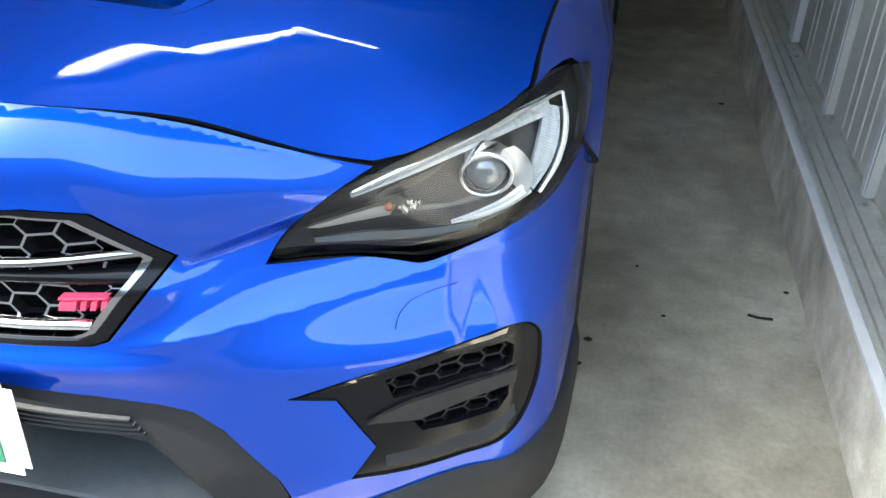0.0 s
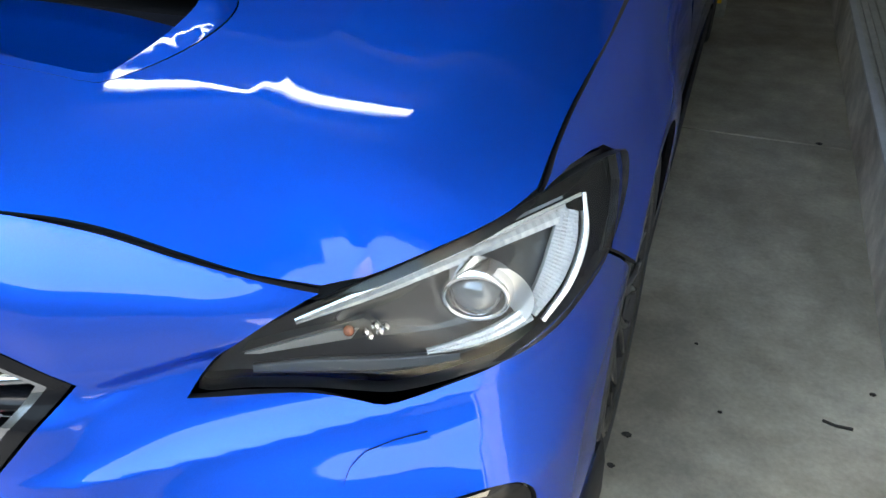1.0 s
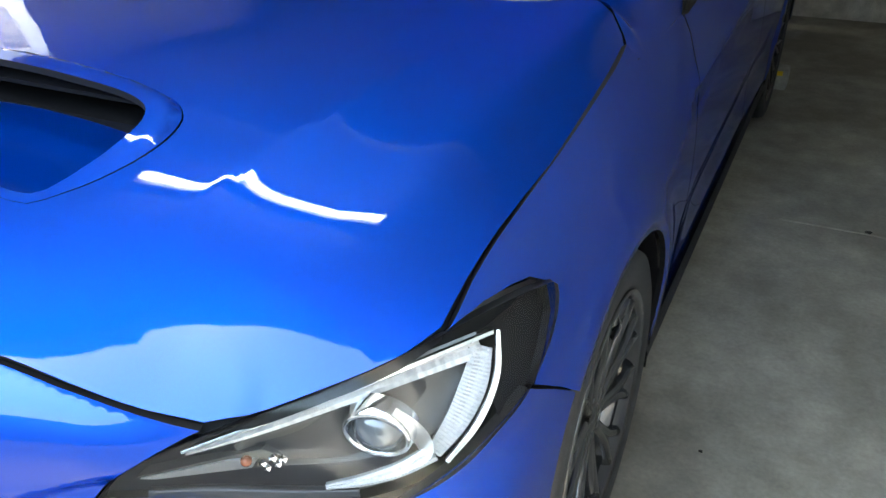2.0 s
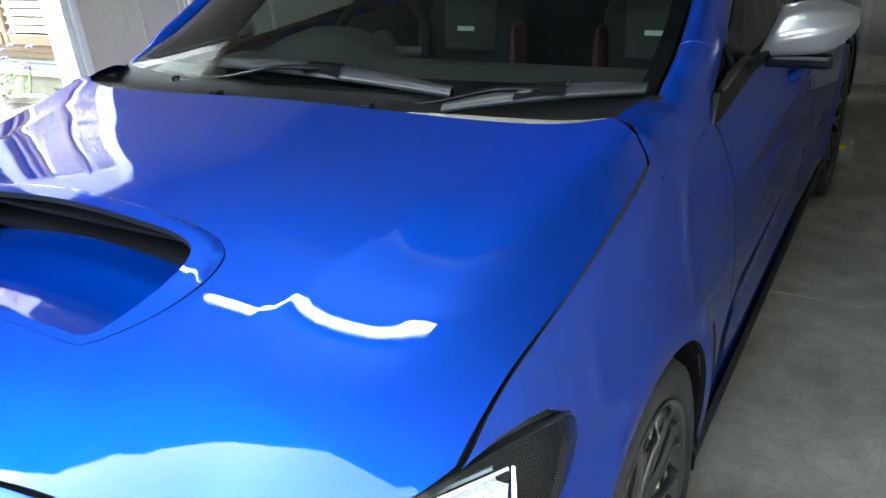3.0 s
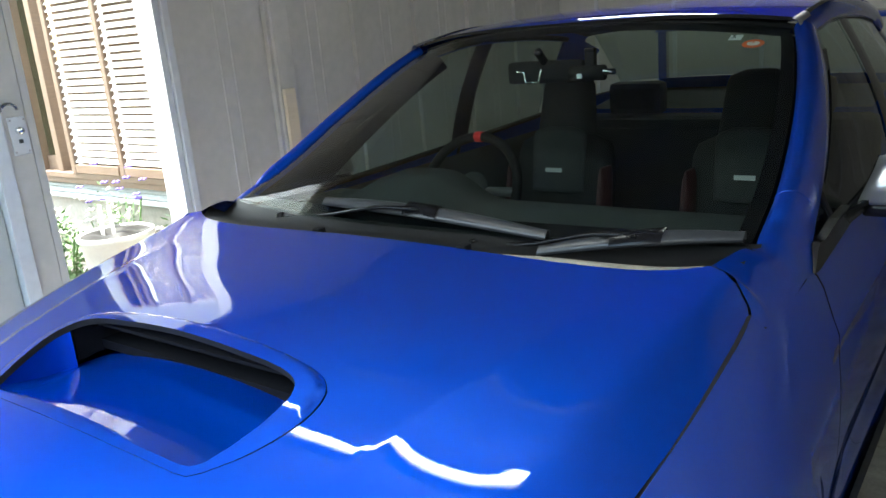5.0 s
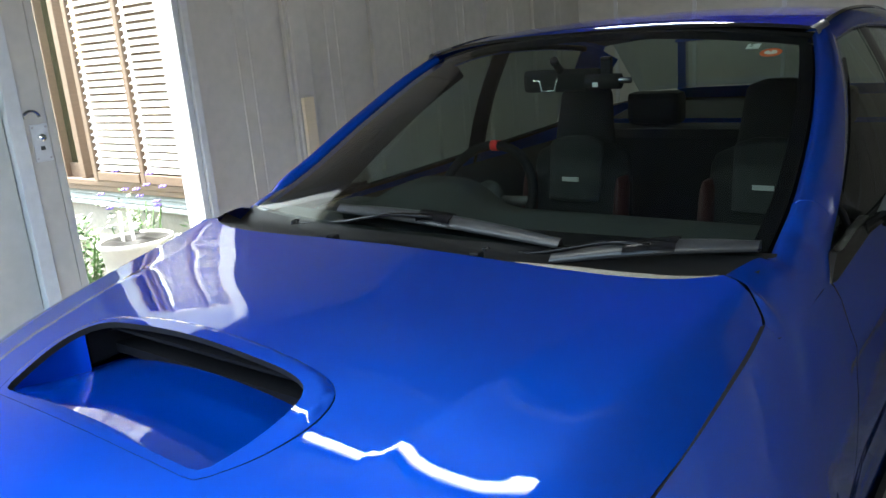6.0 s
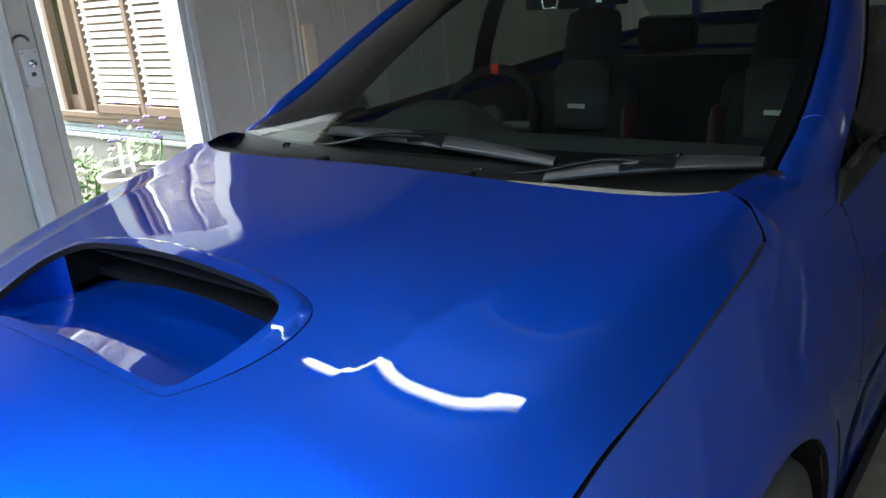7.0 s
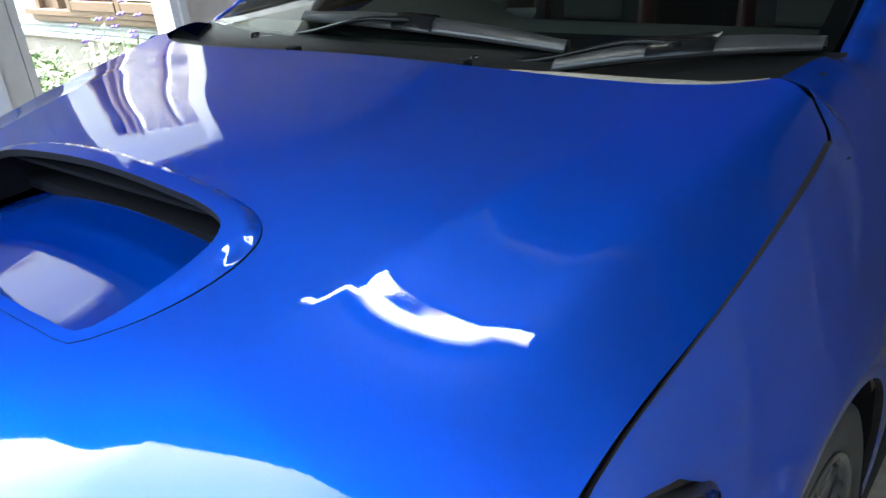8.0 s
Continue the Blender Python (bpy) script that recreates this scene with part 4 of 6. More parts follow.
# badge of slanted bars
badge = new("badge")
badge.parent = grille
bf = on_bumper(0.012)
prism("stroke", [(0.186, 0.640), (0.270, 0.640), (0.274, 0.649), (0.190, 0.649)], lambda u, v, d: tuple(bf(0.230 + (u - 0.182) * 0.74, 0.616 + (v - 0.610) * 0.56, d - 0.004)), 0.012, BADGE_RED, badge)
for x0, wd in ((0.182, 0.030), (0.220, 0.010), (0.238, 0.010), (0.256, 0.010)):
    prism("stroke", [(x0, 0.610), (x0 + wd, 0.610), (x0 + wd + 0.007, 0.635), (x0 + 0.007, 0.635)], lambda u, v, d: tuple(bf(0.230 + (u - 0.182) * 0.74, 0.616 + (v - 0.610) * 0.56, d - 0.004)), 0.012, BADGE_RED, badge)

# lower intake with grained frame
low_in = [(0.0, 0.437), (0.15, 0.433), (0.27, 0.420), (0.318, 0.405), (0.345, 0.372), (0.39, 0.300), (0.408, 0.255), (0.0, 0.255)]
frame_ob = trim_sheet("lower_grille_frame", sunk(0.004), hole(ring(intake, 0.992, (0, 0.36))), MATT_BLACK, car, "grained dark grey plastic frame", holes=[hole(low_in)], step=(0.02, 0.012), flange=0.05, extra=FRONT)
for i in range(4):
    bar_h(0.440 + 0.0075 * i - 0.0, 0.4445 + 0.0075 * i, 0.318 - 0.006 * i, -0.001, MATT_BLACK, "louvre", frame_ob, True)
bm = bmesh.new()
box_bm(bm, -0.50, 0.50, 0.11, 0.34, 0.235, 0.262, 0.006)
part("shelf", bm, GREY_TRIM, frame_ob)
# near-black sheet painted as the shade deep in the lower intake
box("backing", -0.52, 0.52, 0.34, 0.36, 0.2, 0.47, CAVITY_SHADE, frame_ob, bevel=0)
for sx in (-1, 1):
    skin("duct_side", [[(sx * 0.330, 0.16, 0.405), (sx * 0.408, 0.16, 0.257)], [(sx * 0.30, 0.33, 0.395), (sx * 0.37, 0.33, 0.257)]], MATT_BLACK, frame_ob)
tube("crash_bar", [(-0.31, 0.225, 0.385), (-0.15, 0.205, 0.392), (0, 0.20, 0.395), (0.15, 0.205, 0.392), (0.31, 0.225, 0.385)], 0.012, DARK_CHROME, frame_ob, "ribbed bare metal bar", flat=0.7)

plate = new("number_plate")
plate["label"] = "white number plate with green markings"
bm = bmesh.new()
box_bm(bm, -0.165, 0.165, -0.002, 0.0, -0.0825, 0.0825)
es = [e for e in bm.edges if abs(e.verts[0].co.y - e.verts[1].co.y) > 0.001]
bmesh.ops.bevel(bm, geom=es, offset=0.015, segments=4, affect="EDGES")
face = part("sheet", bm, WHITE_PLATE, plate)
for x0, x1, z0, z1 in ((0.095, 0.125, -0.062, 0.03), (0.02, 0.05, -0.062, 0.03), (-0.05, -0.02, -0.062, 0.03), (-0.125, -0.095, -0.062, 0.03), (-0.06, 0.06, 0.045, 0.07)):
    box("mark", x0, x1, -0.0045, -0.002, z0, z1, GREEN_INK, plate, bevel=0)
box("bracket", -0.10, 0.10, 0.0005, 0.02, -0.06, 0.06, MATT_BLACK, plate)
plate.matrix_world = pose(0.008, 0.058, 0.455, -6, 0, 0)
plate.parent = car

# fog bezels
for sx, ol in ((1, fog), (-1, [(-x, z) for x, z in fog])):
    mir = sx < 0
    rim_o = sx_([(0.705 + (x - 0.705) * 0.985, 0.42 + (z - 0.42) * 0.985) for x, z in fog_loop])
    upper = [(0.640, 0.474), (0.715, 0.487), (0.800, 0.498), (0.812, 0.486), (0.810, 0.455), (0.731, 0.445), (0.650, 0.440)]
    lower = [(0.676, 0.392), (0.732, 0.407), (0.808, 0.421), (0.808, 0.398), (0.794, 0.376), (0.737, 0.366), (0.688, 0.370)]
    bez = trim_sheet("fog_bezel", sunk(0.004), rim_o, GLOSS_BLACK, car, "gloss black intake bezel", holes=[sx_(along(p + p[:1], 0.012)) for p in (upper, lower)], step=(0.012, 0.01), flange=0.03, mirror=mir, extra=FRONT)
    fb = on_bumper(0.018)
    for p, c in ((upper, (0.73, 0.466)), (lower, (0.745, 0.394))):
        honeycomb("mesh", ring(p, 1.18, c), lambda x, z, e, sx=sx: np.array(fb(x, z, e)) * (sx, 1, 1), 0.037, 0.0225, 0.0016, 0.012, MATT_BLACK, bez)
    # near-black sheet, the shade behind the fog openings put in as colour
    trim_sheet("backing", sunk(0.05), sx_(along([(0.62, 0.33), (0.83, 0.33), (0.84, 0.50), (0.62, 0.50), (0.62, 0.33)], 0.02)), CAVITY_SHADE, bez, step=(0.03, 0.03), flange=0, mirror=mir, extra=FRONT)
    vane = on_bumper(-0.004)
    prism("vane", [(0.613, 0.408), (0.640, 0.422), (0.667, 0.431), (0.731, 0.437), (0.812, 0.446), (0.812, 0.424), (0.748, 0.412), (0.682, 0.398)], lambda u, v, d, sx=sx: tuple(np.array(vane(u, v, d)) * (sx, 1, 1)), 0.03, MATT_BLACK, bez)
    # polished chamfer along the upper edge and the ledge under the lower mesh
    top, inn = on_bumper(0.0), on_bumper(0.009)
    crest = runs(fog[:5], step=0.02)
    skin("chamfer", [[np.array(top(x, z - 0.003, 0)) * (sx, 1, 1), np.array(inn(x + 0.002, z - 0.005 - 0.006 * ease((x - 0.51) / 0.1), -0.006)) * (sx, 1, 1)] for x, z in crest], POLISHED, bez)
    shelf = runs([(0.636, 0.352), (0.70, 0.352), (0.78, 0.362), (0.815, 0.392)], step=0.02)
    skin("ledge", [[np.array(inn(x, z, 0.004)) * (sx, 1, 1), np.array(top(x + 0.004, z - 0.030, -0.006)) * (sx, 1, 1)] for x, z in shelf], MATT_BLACK, bez)
    # washer jet cover
    cov = sx_(runs([(0.648, 0.547), (0.650, 0.563), (0.662, 0.576)], [(0.662, 0.576), (0.69, 0.583), (0.721, 0.586)], [(0.721, 0.586), (0.728, 0.582), (0.729, 0.573)], [(0.729, 0.573), (0.722, 0.559), (0.688, 0.550), (0.648, 0.547)], step=0.006)[:-1])
    trim_sheet("washer_cover", sunk(-0.006), cov, BLUE, bumper_ob, step=(0.008, 0.008), flange=0.006, mirror=mir, extra=FRONT)

# lower lip
lip_rows = []
for s in np.linspace(-1, 1, 81):
    rise = 0.062 * ease((abs(s) - 0.45) / 0.3)
    x, y, _ = bumper(s * 0.985, 0.21 + rise)
    lip_rows.append([(x * 0.99, y + 0.015, 0.213 + rise), (x * 1.003, y - 0.006, 0.206 + rise), (x * 1.012, y - 0.012, 0.185 + rise * 0.7), (x * 1.014, y - 0.012, 0.150), (x, y + 0.005, 0.128), (x * 0.98, y + 0.05, 0.125)])
skin("front_lip", lip_rows, MATT_BLACK, car, "matt black chin spoiler")


# ---- headlamps ----
def headlamp(sx):
    def m(pts):
        return [(sx * x, y, z) for x, y, z in pts]
    ol = m([(0.478, 0.263, 0.648), (0.492, 0.270, 0.675), (0.517, 0.283, 0.704), (0.563, 0.300, 0.738), (0.613, 0.323, 0.764), (0.66, 0.366, 0.778), (0.715, 0.418, 0.794), (0.765, 0.477, 0.809), (0.795, 0.523, 0.817), (0.832, 0.595, 0.822), (0.857, 0.655, 0.817), (0.870, 0.695, 0.804), (0.877, 0.680, 0.765), (0.872, 0.607, 0.704), (0.858, 0.535, 0.686), (0.835, 0.480, 0.665), (0.80, 0.435, 0.649), (0.75, 0.400, 0.634), (0.705, 0.375, 0.623), (0.672, 0.358, 0.619), (0.64, 0.342, 0.625), (0.59, 0.318, 0.636), (0.53, 0.290, 0.642)])
    lens = membrane("headlamp", ol, LENS, car, "clear headlamp with white light guide and projector", bulge=0.012, inset=0.0015, flange=0.006, face=(sx * 0.5, -1, 0.4), n=120)
    membrane("housing", ol, LAMP_DARK, lens, inset=0.004, depth=0.045, bulge=-0.01, flange=0, face=(sx * 0.5, -1, 0.4), n=120)
    p = curve_points(ol, 120, True)
    q = p + np.array((-sx * 0.02, 0.035, -0.02))
    skin("seal", [p * (1, 1, 1), q], LAMP_DARK, lens, closed=True)
    # light guide, a hooked band
    top = m([(0.575, 0.326, 0.722), (0.64, 0.378, 0.740), (0.70, 0.438, 0.755), (0.77, 0.515, 0.770), (0.818, 0.572, 0.778)])
    side = m([(0.822, 0.572, 0.776), (0.824, 0.545, 0.745), (0.818, 0.512, 0.712), (0.803, 0.477, 0.682)])
    low = m([(0.803, 0.477, 0.682), (0.775, 0.450, 0.668), (0.74, 0.425, 0.658), (0.700, 0.402, 0.651)])

    def band(name, pts, widths, material, lift=0.0, ribs=0.0):
        n = 61 if ribs else 26
        c = curve_points(pts, n)
        w = hermite(np.linspace(0, 1, len(widths)), widths)
        rows = []
        ln = np.array((sx * 0.45, -0.75, 0.5))
        ln /= np.linalg.norm(ln)
        for i in range(n):
            t = c[min(i + 1, n - 1)] - c[max(i - 1, 0)]
            s = np.cross(t, ln)
            s /= np.linalg.norm(s)
            r = w(i / (n - 1))
            b = c[i] + ln * (lift + (ribs if i % 2 else 0.0))
            rows.append([b - s * r - ln * 0.012, b - s * r, b - s * r * 0.5 + ln * 0.003, b, b + s * r * 0.5 + ln * 0.003, b + s * r, b + s * r - ln * 0.012])
        return skin(name, rows, material, lens, smooth=not ribs)
    band("light_guide", top, [0.004, 0.008, 0.011, 0.013, 0.015], DRL, 0.0, 0.0012)
    band("light_guide", side, [0.012, 0.016, 0.014, 0.009], DRL, 0.0, 0.0012)
    band("light_guide", low, [0.010, 0.008, 0.006, 0.003], DRL, 0.0, 0.0008)
    band("chrome_edge", m([(0.834, 0.588, 0.793), (0.846, 0.560, 0.752), (0.840, 0.520, 0.708), (0.818, 0.480, 0.672)]), [0.003, 0.004, 0.004, 0.003], CHROME, 0.004)
    band("chrome_edge", m([(0.58, 0.318, 0.732), (0.66, 0.385, 0.757), (0.75, 0.478, 0.779), (0.832, 0.580, 0.795)]), [0.002, 0.003, 0.003, 0.003], CHROME, 0.004)
    ax = pose(sx * 0.742, 0.455, 0.708, 0, 0, 0) @ pose(0, 0, 0, 0, 12, -90 + sx * 14)
    lathe("projector", [(0.0, 0.020), (0.012, 0.018), (0.022, 0.012), (0.030, 0.002), (0.033, -0.01)], BULB_LENS, lens, "clear glass projector lens", n=40, axis_pose=ax)
    lathe("projector_bowl", [(0.033, -0.008), (0.028, -0.03), (0.015, -0.045), (0.0, -0.05)], REFLECTOR, lens, n=32, axis_pose=ax)
    lathe("projector_ring", [(0.033, -0.012), (0.034, 0.004), (0.037, 0.008), (0.041, 0.006), (0.044, -0.004), (0.046, -0.02)], CHROME, lens, n=40, axis_pose=ax)
    rows = []
    for a in np.linspace(-0.55, 1.0, 14):
        r0, r1 = 0.042, 0.068
        rows.append([ax @ Vector((-0.012 + 0.02 * k, (r0 + (r1 - r0) * k) * sx * math.cos(a), (r0 + (r1 - r0) * k) * math.sin(a))) for k in (0, 0.35, 0.7, 1.0)])
    skin("projector_shroud", rows, SATIN, lens)
    # dark plate inside the hook of the light guide
    membrane("bezel_plate", [(x, y + 0.018, z) for x, y, z in m([(0.60, 0.355, 0.700), (0.66, 0.400, 0.722), (0.72, 0.462, 0.738), (0.80, 0.545, 0.754), (0.806, 0.520, 0.712), (0.79, 0.480, 0.688), (0.74, 0.440, 0.668), (0.68, 0.404, 0.662), (0.62, 0.368, 0.672)])], LAMP_GREY, lens, bulge=-0.006, flange=0.004, face=(sx * 0.5, -1, 0.4), n=60)
    # indicator chamber
    face = prism("indicator", [(0, 0), (0.135, 0.028), (0.150, 0.010), (0.135, -0.012), (0.02, -0.008)], lambda u, v, d: (sx * (0.512 + u * 0.86), 0.303 + u * 0.66 + d - v * 0.25, 0.678 + v * 0.9 - u * 0.05), 0.02, LAMP_GREY, lens)
    prism("indicator_mirror", [(0.005, -0.002), (0.10, 0.014), (0.128, 0.010), (0.118, -0.007), (0.02, -0.007)], lambda u, v, d: (sx * (0.512 + u * 0.86), 0.300 + u * 0.66 + d - v * 0.25, 0.678 + v * 0.9 - u * 0.05), 0.004, SATIN, lens)
    bm = bmesh.new()
    bmesh.ops.create_icosphere(bm, subdivisions=2, radius=0.007, matrix=Matrix.Translation((sx * 0.615, 0.372, 0.684)))
    part("indicator_bulb", bm, AMBER, lens, "amber bulb", smooth=True)
    for i, (dx, dz) in enumerate(((0.0, 0.0), (0.010, 0.006), (0.014, -0.004), (0.004, -0.008), (0.020, 0.002))):
        bm = bmesh.new()
        bmesh.ops.create_icosphere(bm, subdivisions=1, radius=0.006, matrix=Matrix.Translation((sx * (0.632 + dx), 0.380 + dx * 0.7, 0.682 + dz)))
        part("facet", bm, REFLECTOR, lens)
    band("bezel", m([(0.53, 0.296, 0.662), (0.60, 0.335, 0.655), (0.67, 0.375, 0.645), (0.74, 0.41, 0.648)]), [0.005, 0.009, 0.009, 0.005], LAMP_DARK, -0.010)
    return lens


headlamp(1)
headlamp(-1)

# ---- flanks ----
flank_top = hermite([0.3, 0.45, 0.525, 0.6, 0.65, 0.72, 0.86, 1.0, 1.1, 1.17, 1.24, 1.37, 1.45, 1.55, 1.8, 2.5, 3.2, 4.0, 4.7], [(0.70, 0.74), (0.762, 0.784), (0.795, 0.818), (0.798, 0.852), (0.801, 0.870), (0.806, 0.887), (0.815, 0.916), (0.820, 0.946), (0.819, 0.964), (0.814, 0.978), (0.808, 0.995), (0.800, 1.02), (0.803, 1.018), (0.815, 0.985), (0.828, 0.975), (0.833, 0.985), (0.820, 1.01), (0.78, 1.05), (0.70, 1.02)])
flank_x = hermite([0.3, 0.6, 1.0, 1.6, 2.6, 3.65, 4.3, 4.7], [0.86, 0.884, 0.8975, 0.888, 0.888, 0.8975, 0.87, 0.78])


def flank(y, z):
    xt, zt = flank_top(y)
    xw = flank_x(y)
    zb = 0.60
    if z > zb:
        x = xw - (xw - xt) * min(1.3, (z - zb) / (zt - zb)) ** 2.4
    else:
        x = xw - 0.03 * ((zb - z) / 0.4) ** 2
    # swage round the wheel openings and along the doors
    for cy in (1.0, 3.65):
        r = math.hypot(y - cy, z - 0.327)
        x += 0.010 * math.exp(-(((r - 0.40) / 0.045) ** 2)) * (1 if z < 0.8 else max(0, 1 - (z - 0.8) * 10))
    if 1.5 < y < 3.3:
        x -= 0.012 * math.exp(-(((z - 0.42 - 0.03 * (y - 1.5)) / 0.09) ** 2)) * min(1, (y - 1.5) * 4) * min(1, (3.3 - y) * 4)
        x += 0.006 * math.exp(-(((z - 0.80) / 0.03) ** 2))
    return (x, y, z)


def arc(cy, r, a0, a1, n=26):
    return [(cy - r * math.cos(a), 0.327 + r * math.sin(a)) for a in np.linspace(a0, a1, n)]


def top_run(y0, y1, off=0.003, n=30):
    return [(y, float(flank_top(y)[1]) - off) for y in np.linspace(y0, y1, n)]


wing_ol = top_run(0.530, 1.168, 0.002, 50) + [(1.175, 0.965), (1.19, 0.945), (1.25, 0.940), (1.40, 0.945), (1.50, 0.948), (1.535, 0.935), (1.555, 0.90), (1.565, 0.80), (1.572, 0.55), (1.572, 0.27)] + [(1.36, 0.265)] + arc(1.0, 0.364, math.pi - 0.02, 0.83) + [(0.745, 0.600), (0.68, 0.655), (0.612, 0.706), (0.655, 0.735), (0.690, 0.765), (0.702, 0.800), (0.675, 0.818), (0.64, 0.824), (0.59, 0.826), (0.545, 0.822)]
doorf_ol = [(1.578, 0.27), (1.578, 0.55), (1.571, 0.80), (1.562, 0.90), (1.535, 0.955)] + top_run(1.56, 2.66, 0.0, 30) + [(2.66, 0.30), (2.62, 0.27)]
doorr_ol = [(2.668, 0.30), (2.668, 0.98)] + top_run(2.67, 3.42, 0.0, 20) + [(3.44, 0.85), (3.36, 0.72)] + arc(3.65, 0.40, 1.15, 0.18, 14) + [(3.22, 0.30)]
quarter_ol = [(3.43, 1.01)] + top_run(3.44, 4.55, 0.0, 24) + [(4.56, 0.30), (4.20, 0.27)] + arc(3.65, 0.364, math.pi - 0.1, 1.30, 24) + [(3.42, 0.74), (3.448, 0.85)]
SIDE = (1, -0.2, 0.3)
for sx in (1, -1):
    mir = sx < 0
    def dense(ol, step=0.02):
        return along(ol + ol[:1], step)
    trim_sheet("fender", flank, dense(wing_ol), BLUE, car, step=(0.018, 0.014), flange=0.012, mirror=mir, extra=SIDE)
    d1 = trim_sheet("front_door", flank, dense(doorf_ol, 0.03), BLUE, car, step=(0.04, 0.02), flange=0.012, mirror=mir, extra=SIDE)
    d2 = trim_sheet("rear_door", flank, dense(doorr_ol, 0.03), BLUE, car, step=(0.04, 0.02), flange=0.012, mirror=mir, extra=SIDE)
    trim_sheet("rear_quarter", flank, dense(quarter_ol, 0.03), BLUE, car, step=(0.04, 0.02), flange=0.012, mirror=mir, extra=SIDE)
    skin("inner_wing", [[(sx * (flank(y, z)[0] - 0.02), y, z - 0.015) for y in np.linspace(0.56, 1.5, 20)] for z in (0.68, 0.75, 0.80)], RUBBER_GAP_BLACK, car)
    skin("sill", [[(sx * 0.875, y, 0.268), (sx * 0.885, y, 0.24), (sx * 0.87, y, 0.19), (sx * 0.80, y, 0.17)] for y in np.linspace(1.34, 3.32, 12)], MATT_BLACK, car)
    for dd, ya in ((d1, 2.45), (d2, 3.25)):
        tube("handle", [(sx * (flank(ya - 0.2 + 0.05 * i, 0.855)[0] + 0.022 * math.sin(math.pi * i / 4)), ya - 0.2 + 0.05 * i, 0.855) for i in range(5)], 0.011, BLUE, dd, flat=1.4)

# ---- wheels ----


def wheel(sx, cy):
    w = new("wheel")
    w.parent = car
    mp = pose(sx * 0.765, cy, 0.327)
    k = sx
    prof = [(0.245, -0.11), (0.262, -0.118), (0.300, -0.122), (0.318, -0.115), (0.326, -0.095), (0.327, 0.0), (0.326, 0.095), (0.318, 0.115), (0.300, 0.122), (0.262, 0.118), (0.245, 0.108)]
    lathe("tyre", [(r, k * a) for r, a in prof], RUBBER, w, "black rubber tyre", n=64, axis_pose=mp)
    grv = bmesh.new()
    for a0 in (-0.06, -0.02, 0.02, 0.06):
        for j in range(48):
            a = j * 2 * math.pi / 48
            m = mp @ Matrix.Rotation(a, 4, "X") @ Matrix.Translation((a0, 0, 0.3265)) @ Matrix.Rotation(0.5 if a0 > 0 else -0.5, 4, "Z")
            bmesh.ops.create_cube(grv, size=1.0, matrix=m @ Matrix.Diagonal((0.028, 0.026, 0.006, 1)))
    part("tread", grv, RUBBER, w)
    lathe("rim", [(r, k * a) for r, a in [(0.20, -0.10), (0.235, -0.105), (0.246, -0.112), (0.238, -0.09), (0.225, 0.0), (0.230, 0.085), (0.247, 0.108), (0.252, 0.116), (0.246, 0.120), (0.236, 0.112), (0.226, 0.095)]], RIM_BLACK, w, "gloss black alloy rim", n=64, axis_pose=mp)
    for i in range(10):
        a = i * 2 * math.pi / 10
        rot = mp @ Matrix.Rotation(a, 4, "X")
        for fork in (-1, 1):
            pts = [(k * 0.080, 0.0, 0.035), (k * 0.092, fork * 0.006, 0.10), (k * 0.100, fork * 0.012, 0.165), (k * 0.104, fork * 0.033, 0.228)]
            tube("spoke", [rot @ Vector(p) for p in curve_points(pts, 8)], [0.017, 0.014, 0.011, 0.010, 0.010, 0.010, 0.010, 0.011], RIM_BLACK, w, n=8)
    lathe("hub_cap", [(0.0, k * 0.10), (0.025, k * 0.098), (0.034, k * 0.088), (0.060, k * 0.078), (0.065, k * 0.05)], RIM_BLACK, w, n=32, axis_pose=mp)
    lathe("brake_disc", [(0.06, k * 0.03), (0.165, k * 0.03), (0.168, k * 0.02), (0.165, k * 0.002), (0.06, k * 0.002)], STEEL, w, "bare steel brake disc", n=48, axis_pose=mp)
    for i in range(5):
        a = i * 2 * math.pi / 5 + 0.3
        lathe("wheel_nut", [(0.0, k * 0.095), (0.008, k * 0.095), (0.010, k * 0.085), (0.010, k * 0.07)], CHROME, w, n=6, axis_pose=mp @ Matrix.Rotation(a, 4, "X") @ Matrix.Translation((0, 0, 0.05)))
    arch = [[mp @ Vector((k * (b - 0.765), -math.cos(a) * 0.368, math.sin(a) * 0.368)) for b in (0.50, 0.70, 0.882)] for a in np.linspace(-0.35, math.pi + 0.35, 30)]
    skin("arch_liner", arch, CAVITY_SHADE, w)
    return w


for cy in (1.0, 3.65):
    for sx in (1, -1):
        wheel(sx, cy)
bm = bmesh.new()
box_bm(bm, -0.76, 0.76, 0.30, 4.5, 0.17, 0.21)
box_bm(bm, -0.50, 0.50, 0.40, 1.35, 0.21, 0.80)
box_bm(bm, -0.74, 0.74, 1.32, 1.36, 0.21, 0.97)
part("underbody", bm, CAVITY_SHADE, car)

# ---- glasshouse ----
ROOF = hermite([1.9, 2.0, 2.12, 2.25, 2.45, 2.8, 3.1, 3.4, 3.6], [1.36, 1.405, 1.455, 1.474, 1.486, 1.488, 1.472, 1.433, 1.37])
GLASS_E = hermite([0, 0.3, 0.6, 0.85, 1.0], [(0.757, 1.395, 1.022), (0.745, 1.612, 1.103), (0.712, 1.865, 1.232), (0.662, 2.08, 1.343), (0.625, 2.20, 1.398)])
GLASS_C = hermite([0, 0.5, 1.0], [(0.0, 1.262, 1.030), (0.0, 1.68, 1.270), (0.0, 2.11, 1.453)])


